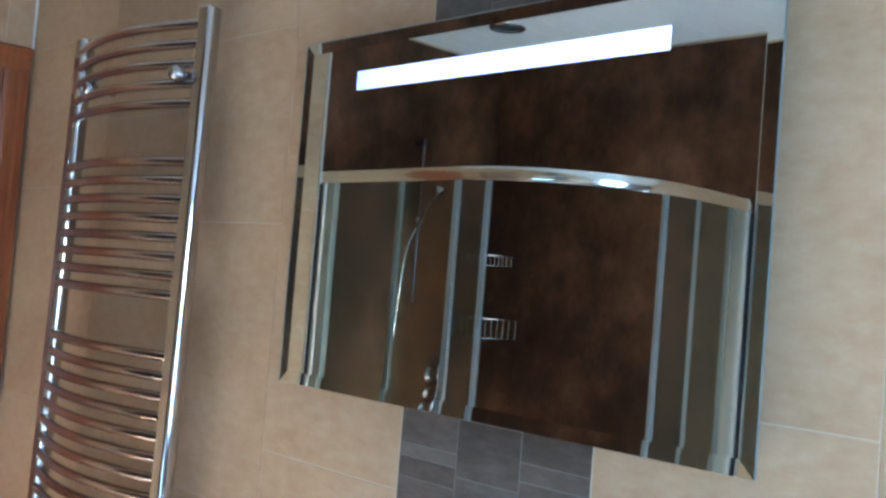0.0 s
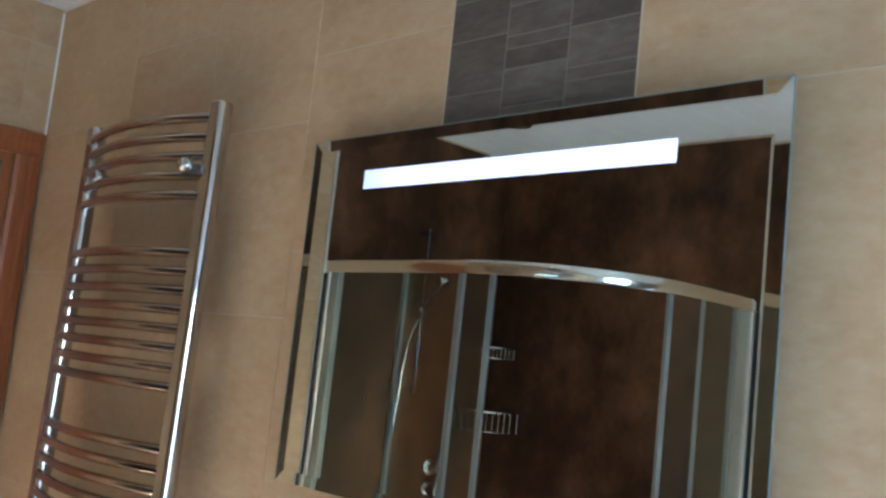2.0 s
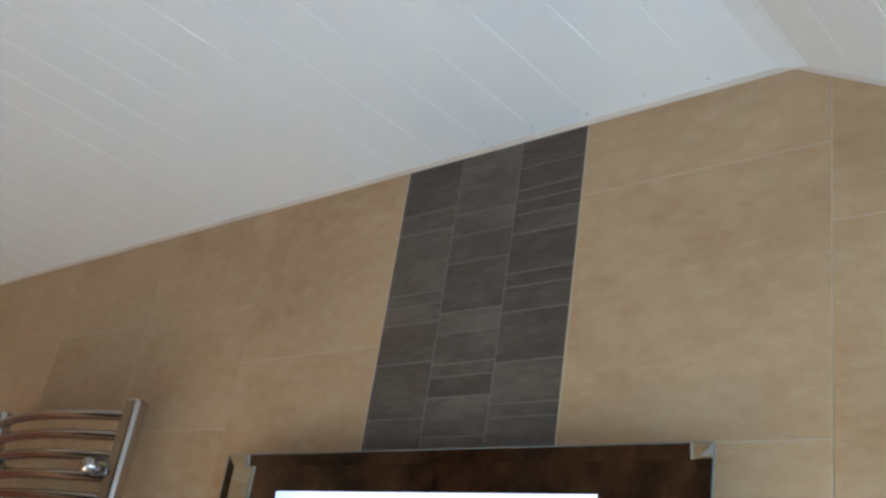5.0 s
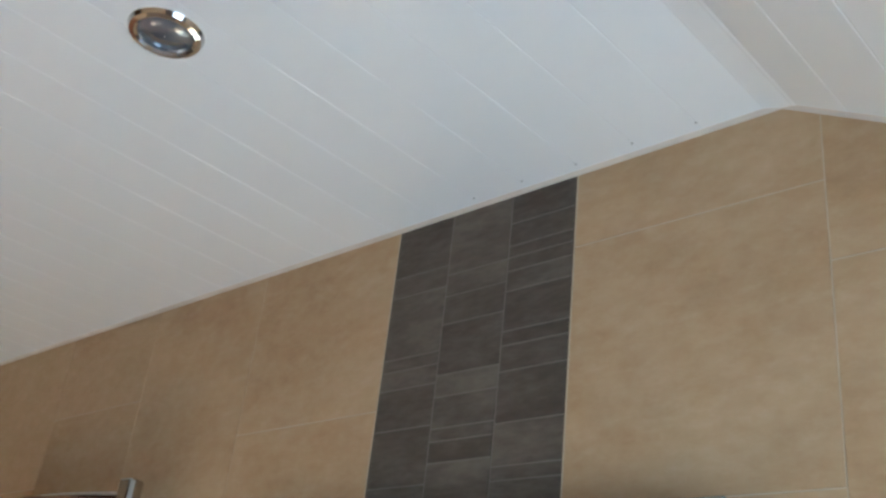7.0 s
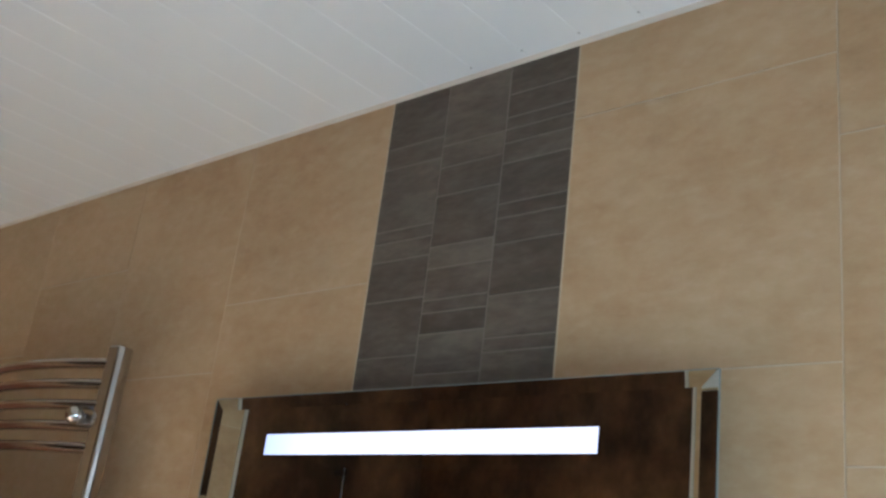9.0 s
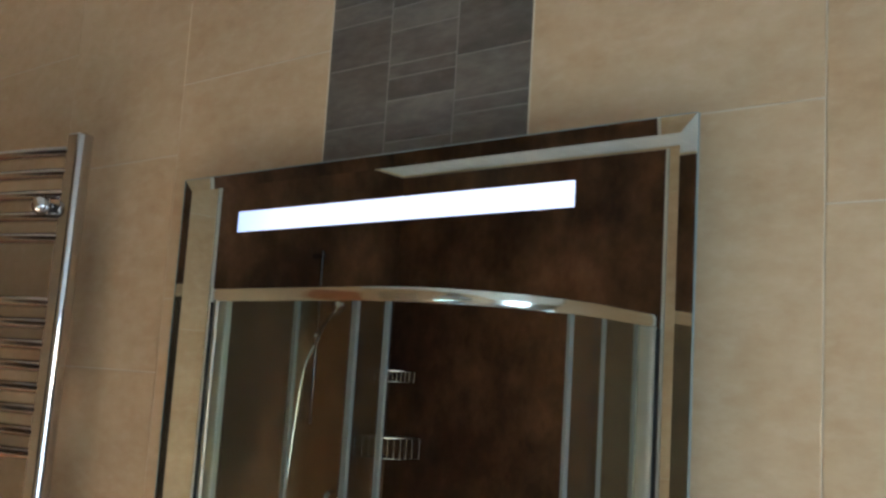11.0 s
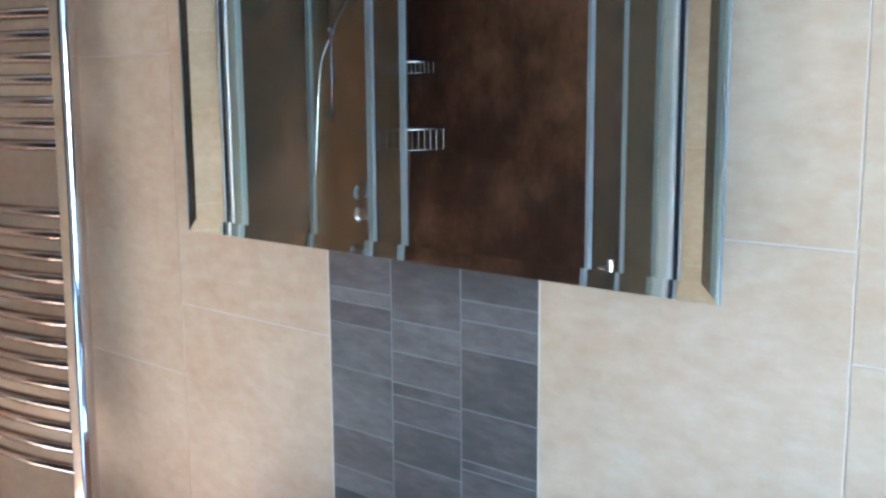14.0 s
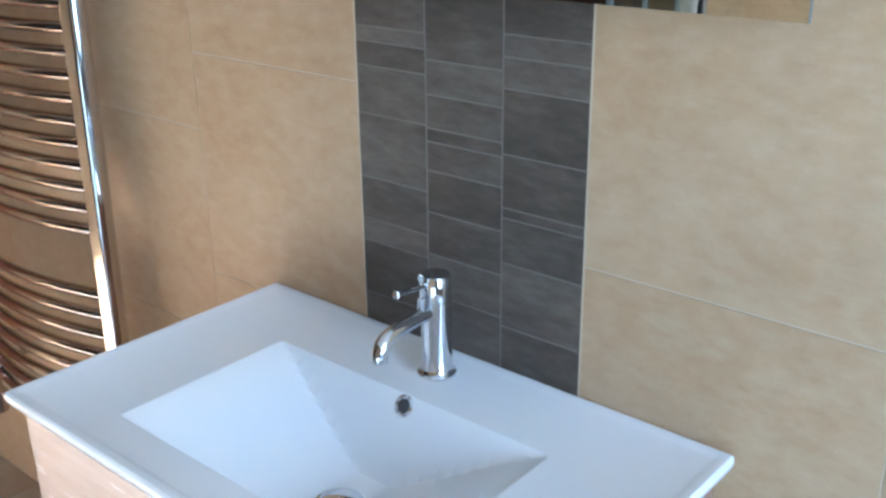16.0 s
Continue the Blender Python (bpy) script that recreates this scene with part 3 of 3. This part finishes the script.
part("drain", lathe([(0.001, 0.012), (0.020, 0.012), (0.026, 0.008), (0.027, 0.004), (0.034, 0.003), (0.037, -0.002)], (dx, dy, dz), 32), CHROME, basin, "chrome waste", True)
ofl = part("overflow", lathe([(0.0095, -0.004), (0.0095, 0.001), (0.012, 0.003), (0.015, 0.001), (0.016, -0.003)], (0, 0, 0), 28), CHROME, basin, "chrome overflow ring", True)
ofl.matrix_local = pose(0.016, OY1 - 0.0090, -0.0165, 60, 0, 0)
# dark disc in place of the shade inside the overflow opening
hole = part("overflow_hole_shade", cyl((0, 0, -0.006), (0, 0, 0.0012), 0.0097, seg=24), HOLESHADE, ofl)

tap = thing("mixer_tap", "chrome single-lever basin mixer tap", "tap", at=(0.004, -0.064, BZ - 0.0035))
part("body", lathe([(0.001, 0.0), (0.0275, 0.0), (0.0275, 0.003), (0.0245, 0.006), (0.0225, 0.011), (0.0215, 0.030), (0.0210, 0.075), (0.0210, 0.112), (0.0203, 0.1125), (0.0203, 0.1140), (0.0210, 0.1145), (0.0210, 0.144), (0.019, 0.148), (0.001, 0.149)], (0, 0, 0), 40), CHROME, tap, "chrome cylinder", True)
part("spout", tube([(0, -0.008, 0.097), (0, -0.035, 0.0965), (0, -0.065, 0.0945), (0, -0.085, 0.0925), (0, -0.098, 0.089), (0, -0.107, 0.082), (0, -0.112, 0.072), (0, -0.113, 0.062)], [0.0108, 0.0105, 0.0102, 0.0102, 0.0105, 0.0108, 0.011, 0.011], 22), CHROME, tap, "", True)
lever = part("lever", tube([(0, -0.015, 0.137), (0, -0.040, 0.139), (0, -0.074, 0.144)], [0.0042, 0.0036, 0.0038], 14), CHROME, tap, "thin chrome lever", True)
part("knob", lathe([(0.0005, 0.006), (0.004, 0.0048), (0.0062, 0.0), (0.004, -0.0048), (0.0005, -0.006)], (0, -0.077, 0.1445), 16), CHROME, lever, "", True)
part("pull_rod", tube([(0, -0.029, 0.088), (0, -0.029, 0.1), (0, -0.029, 0.122), (0, -0.029, 0.124), (0, -0.029, 0.150)], [0.0055, 0.0065, 0.0060, 0.0025, 0.0025], 14), CHROME, tap, "thin chrome waste rod", True)
part("rod_knob", lathe([(0.0005, 0.007), (0.004, 0.0055), (0.005, 0.0), (0.0035, -0.004), (0.0005, -0.005)], (0, -0.029, 0.152), 16), CHROME, tap, "", True)

# ---- ceiling downlights ----
for x, y, k in ((-0.071, -0.594, 1.14), (-1.425, -1.63, 1.5)):
    dl = thing("downlight", "chrome ring ceiling downlight, switched off", "downlight", "ceiling downlights", at=(x, y, ZC))
    part("ring", lathe([(0.034 * k, -0.001), (0.0335 * k, -0.005), (0.037 * k, -0.008), (0.043 * k, -0.006), (0.046 * k, 0.0)], (0, 0, 0), 40), CHROME, dl, "", True)
    part("lamp", lathe([(0.0345 * k, -0.0005), (0.032 * k, -0.0012), (0.026 * k, -0.0015), (0.021 * k, -0.0045), (0.010 * k, -0.0065), (0.001, -0.007)], (0, 0, 0), 36), SMOKED, dl, "dull grey reflector lamp", True)

# ---- shower ----
PY, PX = -1.168, -0.640          # ends of the brown panels
tagged(part("wall_panel", box((XL, YB + 0.006, 0.02), (XL + 0.006, PY, ZC - 0.012), 0.001), PANEL, wall_west, "rust-brown mottled shower panel"))
tagged(part("wall_panel", box((XL, YB, 0.02), (PX, YB + 0.006, ZC - 0.012), 0.001), PANEL, wall_south, "rust-brown mottled shower panel"))
part("panel_trim", box((XL, PY, 0.02), (XL + 0.009, PY + 0.010, ZC - 0.012), 0.001), SATIN, wall_west, "satin edge strip")
part("panel_trim", box((PX, YB, 0.02), (PX + 0.010, YB + 0.009, ZC - 0.012), 0.001), SATIN, wall_south, "satin edge strip")

SX, SY, SR = -0.668, -1.185, 0.55      # line of the glass: its long side, front and corner radius


def curb(d=0.0):
    """The level line of the enclosure from the left wall round to the back wall, d metres outside the glass."""
    pts = [(XL + 0.008 + (SX - SR - XL - 0.008) * k / 8, SY + d) for k in range(9)]
    pts += [(SX - SR + (SR + d) * math.sin(math.pi / 2 * k / 24), SY - SR + (SR + d) * math.cos(math.pi / 2 * k / 24)) for k in range(1, 25)]
    pts += [(SX + d, SY - SR + (YB + 0.008 - SY + SR) * k / 6) for k in range(1, 7)]
    return pts


def along(d, s0, s1, n=14):
    """Points of that line between two of its fractions."""
    pts = [Vector((*p, 0)) for p in curb(d)]
    run = [0.0]
    for a, b in zip(pts, pts[1:]):
        run.append(run[-1] + (b - a).length)
    res = []
    for k in range(n + 1):
        s = (s0 + (s1 - s0) * k / n) * run[-1]
        i = max(j for j in range(len(run) - 1) if run[j] <= s + 1e-9)
        res.append(pts[i].lerp(pts[i + 1], min(1, (s - run[i]) / (run[i + 1] - run[i]))))
    return res


tray = thing("shower_tray", "white low shower tray in the corner", "shower tray", at=(XL, YB, 0))
bm = bmesh.new()
lo_ = [(XL + 0.001, YB + 0.001)] + [(p.x, p.y) for p in reversed(along(0.03, 0, 1, 40))]
b0 = [bm.verts.new((x - XL, y - YB, 0)) for x, y in lo_]
b1 = [bm.verts.new((x - XL, y - YB, 0.10)) for x, y in lo_]
bm.faces.new(b0), bm.faces.new(b1)
for i in range(len(lo_)):
    j = (i + 1) % len(lo_)
    bm.faces.new((b0[i], b0[j], b1[j], b1[i]))
part("tray", bm, ACRYLIC, tray)

shower = thing("shower_enclosure", "curved clear glass shower enclosure with bright frame, doors open", "shower enclosure", at=(0, 0, 0.10))
so = Matrix.Translation((0, 0, -0.10))


def spart(name, bm, mat, label="", smooth=False, parent=None):
    bm.transform(so)
    return part(name, bm, mat, parent or shower, label, smooth)


ST = 1.957
rail = [(0.016, -0.046), (0.019, -0.040), (0.020, -0.016), (0.017, -0.004), (0.008, 0.0), (-0.014, 0.0), (-0.016, -0.004), (-0.016, -0.046)]
spart("top_rail", sweep(along(0, 0, 1, 60), [(-u, w) for u, w in rail]), ALU, "curved bright top rail", True).location.z = ST
spart("bottom_rail", sweep(along(0, 0, 1, 60), [(-u, w) for u, w in rail]), ALU, "curved bright bottom rail", True).location.z = 0.148
for a, b in (((XL + 0.006, SY - 0.045, 0.10), (XL + 0.035, SY + 0.018, ST - 0.002)), ((SX - 0.045, YB + 0.006, 0.10), (SX + 0.018, YB + 0.035, ST - 0.002))):
    spart("wall_post", box(a, b, 0.006), SATIN, "bright wall profile")
spart("seal", box((XL + 0.035, SY - 0.016, 0.13), (XL + 0.078, SY + 0.010, ST - 0.045), 0.004), PALESEAL, "pale translucent seal")
spart("gasket", box((XL + 0.006, SY + 0.018, 0.10), (XL + 0.020, SY + 0.024, ST - 0.05), 0.001), RUBBER, "dark joint line")
spart("gasket", box((SX + 0.018, YB + 0.006, 0.10), (SX + 0.024, YB + 0.020, ST - 0.05), 0.001), RUBBER, "dark joint line")


def pane(name, d, s0, s1, label):
    pts = along(d, s0, s1, 16)
    ob = spart(name, sweep(pts, [(0.003, 0.13), (-0.003, 0.13), (-0.003, ST - 0.04), (0.003, ST - 0.04)]), GLASS, label, True)
    ob.visible_shadow = False
    return ob


def stile(d, s, w, mat, label, parent=None):
    a, b = along(d, s - w / 2, s + w / 2, 1)
    spart("stile", sweep([a, b], [(0.007, 0.13), (-0.007, 0.13), (-0.007, ST - 0.045), (0.007, ST - 0.045)]), mat, label, False, parent)


FL, DL0, DL1, DR0, DR1, FR = 0.365, 0.220, 0.425, 0.741, 0.960, 0.824
pane("fixed_pane", 0.006, 0.012, FL, "clear fixed pane")
pane("fixed_pane", 0.006, FR, 0.988, "clear fixed pane")
dL = pane("sliding_door", -0.010, DL0, DL1, "clear sliding door pushed open")
dR = pane("sliding_door", -0.010, DR0, DR1, "clear sliding door pushed open")
stile(0.006, FL, 0.011, SEAL, "grey edge seal")
stile(0.006, FR, 0.0022, SEAL, "grey edge seal")
stile(-0.010, DL0, 0.009, SEAL, "grey edge seal", dL)
stile(-0.010, DL1, 0.009, SEAL, "grey magnet seal", dL)
stile(-0.010, DR0, 0.009, SEAL, "pale magnet seal", dR)
stile(-0.010, DR1 - 0.012, 0.005, SEAL, "grey edge seal", dR)
for s, dd in ((DL1 - 0.03, dL), (DR0 + 0.03, dR)):
    p = along(-0.010, s, s + 0.01, 1)[0]
    q = along(0.035, s, s + 0.01, 1)[0]
    bm = cyl((q.x, q.y, 0.89), (q.x, q.y, 1.10), 0.0115, seg=18, bevel=0.002)
    for z in (0.91, 1.07):
        cyl((p.x, p.y, z), (q.x, q.y, z), 0.007, seg=14, bm=bm)
    spart("handle", bm, CHROME, "chrome bar handle", True, dd)

# riser, handset and valve on the left wall
mixer = thing("shower_mixer", "chrome shower riser with handset, hose and valve", "shower", at=(XL + 0.006, -1.66, 1.0))
xo = Matrix.Translation((-XL - 0.006, 1.66, -1.0))


def xpart(name, bm, label="", mat=CHROME, parent=None):
    bm.transform(xo)
    return part(name, bm, mat, parent or mixer, label, True)


W = XL + 0.006
YR = -1.624
xpart("riser", cyl((W + 0.045, YR, 1.50), (W + 0.045, YR, 2.15), 0.006, seg=18, bevel=0.002), "upright chrome bar, dark reflection put in its colour", DARKENEDCHROME)
for z in (1.52, 2.13):
    xpart("bracket", cyl((W, YR, z), (W + 0.05, YR, z), 0.011, seg=16))
xpart("slider", cyl((W + 0.028, YR - 0.030, 1.812), (W + 0.072, YR + 0.024, 1.822), 0.014, seg=18, bevel=0.003))
xpart("handset", tube([(W + 0.062, YR + 0.022, 1.79), (W + 0.078, YR + 0.016, 1.835), (W + 0.100, YR + 0.006, 1.885), (W + 0.132, YR - 0.006, 1.932)], [0.008, 0.007, 0.007, 0.009], 14), "chrome hand shower, dark reflection put in its colour", DARKENEDCHROME)
xpart("spray_head", cyl((W + 0.122, YR - 0.003, 1.950), (W + 0.152, YR - 0.010, 1.922), 0.020, 0.030, 28, bevel=0.004), "round spray head")
knots = [(W + 0.060, YR + 0.022, 1.79), (W + 0.052, -1.568, 1.705), (W + 0.048, -1.550, 1.55), (W + 0.044, -1.540, 1.38), (W + 0.040, -1.532, 1.20), (W + 0.040, -1.545, 1.02),
         (W + 0.038, -1.580, 0.90), (W + 0.040, -1.630, 0.87), (W + 0.048, -1.668, 0.91), (W + 0.05, -1.680, 0.985)]
hose = []
for k in range(len(knots) - 1):
    a, b, c, d = (Vector(knots[max(0, min(len(knots) - 1, k + q))]) for q in (-1, 0, 1, 2))
    for u in range(6):
        t = u / 6
        hose.append(0.5 * (2 * b + (c - a) * t + (2 * a - 5 * b + 4 * c - d) * t * t + (3 * b - a - 3 * c + d) * t ** 3))
hose.append(Vector(knots[-1]))
xpart("hose", tube(hose, 0.0055, 12), "pale flexible shower hose", ALU)
for z in (1.220, 1.133):
    xpart("rosette", cyl((W, -1.795, z), (W + 0.010, -1.795, z), 0.034, seg=28, bevel=0.003), "round chrome wall plate")
    k_ = xpart("knob", cyl((W + 0.010, -1.795, z), (W + 0.065, -1.795, z), 0.024, 0.021, 24, bevel=0.004), "round chrome control")
    xpart("lever", cyl((W + 0.05, -1.795, z), (W + 0.05, -1.795, z + 0.045), 0.005, seg=12), "", CHROME, k_)
xpart("outlet", tube([(W, -1.68, 1.035), (W + 0.028, -1.68, 1.035), (W + 0.042, -1.68, 1.030), (W + 0.049, -1.68, 1.018), (W + 0.050, -1.68, 0.975)], [0.016, 0.013, 0.013, 0.012, 0.011], 18), "chrome elbow for the hose")


def basket(z0, z1, ry, rx, label):
    b = thing("corner_basket", label, "basket", "shower corner baskets", at=(XL + 0.007, YB + 0.007, z0))
    arc = [(0.004 + rx * math.sin(math.pi / 2 * k / 20) ** 0.8, 0.004 + ry * math.cos(math.pi / 2 * k / 20) ** 0.8) for k in range(21)]
    for z, r in ((z1 - z0, 0.0045), (0.0, 0.0020)):
        part("rim", tube([(0.004, 0.004, z)] + [(x, y, z) for x, y in reversed(arc)] + [(0.004, 0.004, z)], r, 10), ALU, b, "", True)
    for x, y in arc[::2]:
        part("wire", cyl((x, y, 0), (x, y, z1 - z0), 0.0021, seg=8), ALU, b)
    for k in range(1, 9):
        x = rx * k / 9
        yy = max((p[1] for p in arc if p[0] >= x), default=0.01)
        part("wire", cyl((x, 0.004, 0), (x, yy, 0), 0.0018, seg=8), CHROME, b)


basket(1.675, 1.718, 0.125, 0.130, "small chrome wire corner basket")
basket(1.378, 1.457, 0.180, 0.180, "large chrome wire corner basket")


# ---- tiles, piece by piece ----
def clip(poly, f):
    out = []
    for a, b in zip(poly, poly[1:] + poly[:1]):
        fa, fb = f(a), f(b)
        if fa <= 0:
            out.append(a)
        if fa * fb < 0:
            t = fa / (fa - fb)
            out.append((a[0] + (b[0] - a[0]) * t, a[1] + (b[1] - a[1]) * t))
    return out


def tile(poly, mat, parent, place, name="tile", depth=0.006, soft=0.0006):
    """One tile with softened edges; place turns (along, up, out) into the room."""
    cx = sum(p[0] for p in poly) / len(poly)
    cz = sum(p[1] for p in poly) / len(poly)
    bm = bmesh.new()
    rings = []
    for shrink, d in ((0.0, -depth), (0.0, -soft), (soft, 0.0)):
        ring = []
        for x, z in poly:
            sx = x + (shrink if x < cx else -shrink)
            sz = z + (shrink if z < cz else -shrink)
            ring.append(bm.verts.new(place(sx - cx, sz - cz, d) - place(0, 0, 0)))
        rings.append(ring)
    m = len(poly)
    for A, B in zip(rings, rings[1:]):
        for k in range(m):
            bm.faces.new((A[k], A[(k + 1) % m], B[(k + 1) % m], B[k]))
    bm.faces.new(rings[-1])
    ob = part(name, bm, mat, parent)
    ob.location = place(cx, cz, 0)
    return ob


def joints(first, lo, hi):
    """Heights of a column's joints: a short tile and a tall one in turn, downwards from a joint above a short one."""
    zs, z, k = [], first, 0
    while z > lo:
        zs.append(z)
        z -= (0.393, 0.570)[k % 2]
        k += 1
    z, k = first, 1
    while z < hi:
        z += (0.393, 0.570)[k % 2]
        zs.append(z)
        k += 1
    return sorted(zs)


G = 0.0012
gable = lambda p: p[1] - (ZC - SLOPE * (p[0] - XRIDGE))
north = lambda a, z, d: Vector((a, -d, z))
cols = [(0.195, 0.580, 2.405), (0.580, 0.968, 2.290), (0.968, 1.356, 2.175), (1.356, XR, 2.06), (-0.580, -0.195, 2.196), (-0.968, -0.580, 2.065), (-1.356, -0.968, 2.318), (XL, -1.356, 2.150)]
for x0, x1, first in cols:
    zs = [0.0] + [z for z in joints(first, 0, ZC) if 0.03 < z < ZC - 0.01] + [ZC]
    for z0, z1 in zip(zs, zs[1:]):
        p = [(x0 + G, z0 + G), (x1 - G, z0 + G), (x1 - G, z1 - G), (x0 + G, z1 - G)]
        p = clip(p, gable)
        if len(p) > 2:
            tile(p, BEIGE, wall_north, north)
strips = [[2.438, 2.399, 2.283, 2.261, 2.228, 2.158, 2.064, 1.995, 1.93, 1.905, 1.80, 1.74, 1.63, 1.605, 1.54, 1.45, 1.40, 1.314, 1.293, 1.259, 1.19, 1.095, 1.03, 0.995, 0.91],
          [2.418, 2.378, 2.327, 2.239, 2.202, 2.150, 2.129, 2.095, 2.032, 1.96, 1.87, 1.83, 1.72, 1.66, 1.64, 1.55, 1.47, 1.37, 1.280, 1.233, 1.187, 1.168, 1.127, 1.066, 1.003, 0.94],
          [2.480, 2.439, 2.418, 2.394, 2.359, 2.291, 2.267, 2.225, 2.144, 2.079, 2.058, 1.98, 1.90, 1.84, 1.76, 1.73, 1.64, 1.52, 1.42, 1.326, 1.298, 1.258, 1.173, 1.10, 1.086, 1.022, 0.928]]
for c, cuts in enumerate(strips):
    x0 = -0.195 + 0.13 * c
    zs = [0.80] + sorted(cuts) + [ZC]
    for z0, z1 in zip(zs, zs[1:]):
        tile([(x0 + G, z0 + G * 0.8), (x0 + 0.13 - G, z0 + G * 0.8), (x0 + 0.13 - G, z1 - G * 0.8), (x0 + G, z1 - G * 0.8)], DARK, wall_north, north, "mosaic_tile", soft=0.0005)
for x in (-0.195, 0.195):
    part("joint", box((x - 0.0014, -0.0002, 0.0), (x + 0.0014, 0.001, ZC)), GROUT, wall_north, "pale joint beside the dark tiles")
part("grout_bed", box((-0.195, 0.0007, 0.0), (0.195, 0.0035, ZC), 0), DARKGROUT, wall_north, "grey grout")
tile([(-0.195 + G, 0.0), (0.195 - G, 0.0), (0.195 - G, 0.80 - G), (-0.195 + G, 0.80 - G)], DARK, wall_north, north)

west = lambda a, z, d: Vector((XL + d, a, z))
for y0, y1, first in ((-0.39, 0.0, 2.42), (-0.78, -0.39, 2.30), (PY + 0.010, -0.78, 2.20)):
    zs = [0.0] + [z for z in joints(first, 0, ZC) if 0.03 < z < ZC - 0.01] + [ZC]
    for z0, z1 in zip(zs, zs[1:]):
        for a, b in ((y0, min(y1, DOOR[0])), (max(y0, DOOR[1]), y1)):
            if b - a > 0.01:
                tile([(a + G, z0 + G), (b - G, z0 + G), (b - G, z1 - G), (a + G, z1 - G)], BEIGE, wall_west, west)
        a, b = max(y0, DOOR[0]), min(y1, DOOR[1])
        if b - a > 0.01 and z1 > DOOR[2] + 0.02:
            zz = max(z0, DOOR[2])
            tile([(a + G, zz + G), (b - G, zz + G), (b - G, z1 - G), (a + G, z1 - G)], BEIGE, wall_west, west)
south = lambda a, z, d: Vector((a, YB + d, z))
xx = PX + 0.010
k = 0
while xx < XR - 0.01:
    x1 = min(xx + 0.388, XR)
    zs = [0.0] + [z for z in joints(2.38 - 0.12 * (k % 3), 0, ZC) if 0.03 < z < ZC - 0.01] + [ZC]
    for z0, z1 in zip(zs, zs[1:]):
        spans = [(xx, x1, z0, z1)]
        if x1 > WINB[0] and xx < WINB[1] and z1 > WINB[2] and z0 < WINB[3]:
            spans = [(xx, min(x1, WINB[0]), z0, z1), (max(xx, WINB[1]), x1, z0, z1),
                     (max(xx, WINB[0]), min(x1, WINB[1]), z0, min(z1, WINB[2])), (max(xx, WINB[0]), min(x1, WINB[1]), max(z0, WINB[3]), z1)]
        for a, b, c, d in spans:
            if b - a > 0.01 and d - c > 0.01:
                p = clip([(a + G, c + G), (b - G, c + G), (b - G, d - G), (a + G, d - G)], gable)
                if len(p) > 2:
                    tile(p, BEIGE, wall_south, south)
    xx, k = x1, k + 1
up = lambda a, b, d: Vector((a, b, d - 0.0005))
for i in range(9):
    for j in range(6):
        a, b = XL + 0.4 * i, YB + 0.4 * j
        a1, b1 = min(a + 0.4, XR), min(b + 0.4, 0)
        if a1 - a > 0.02 and b1 - b > 0.02:
            tile([(a + G, b + G), (a1 - G, b + G), (a1 - G, b1 - G), (a + G, b1 - G)], FLOORM, floor, up, depth=0.004)
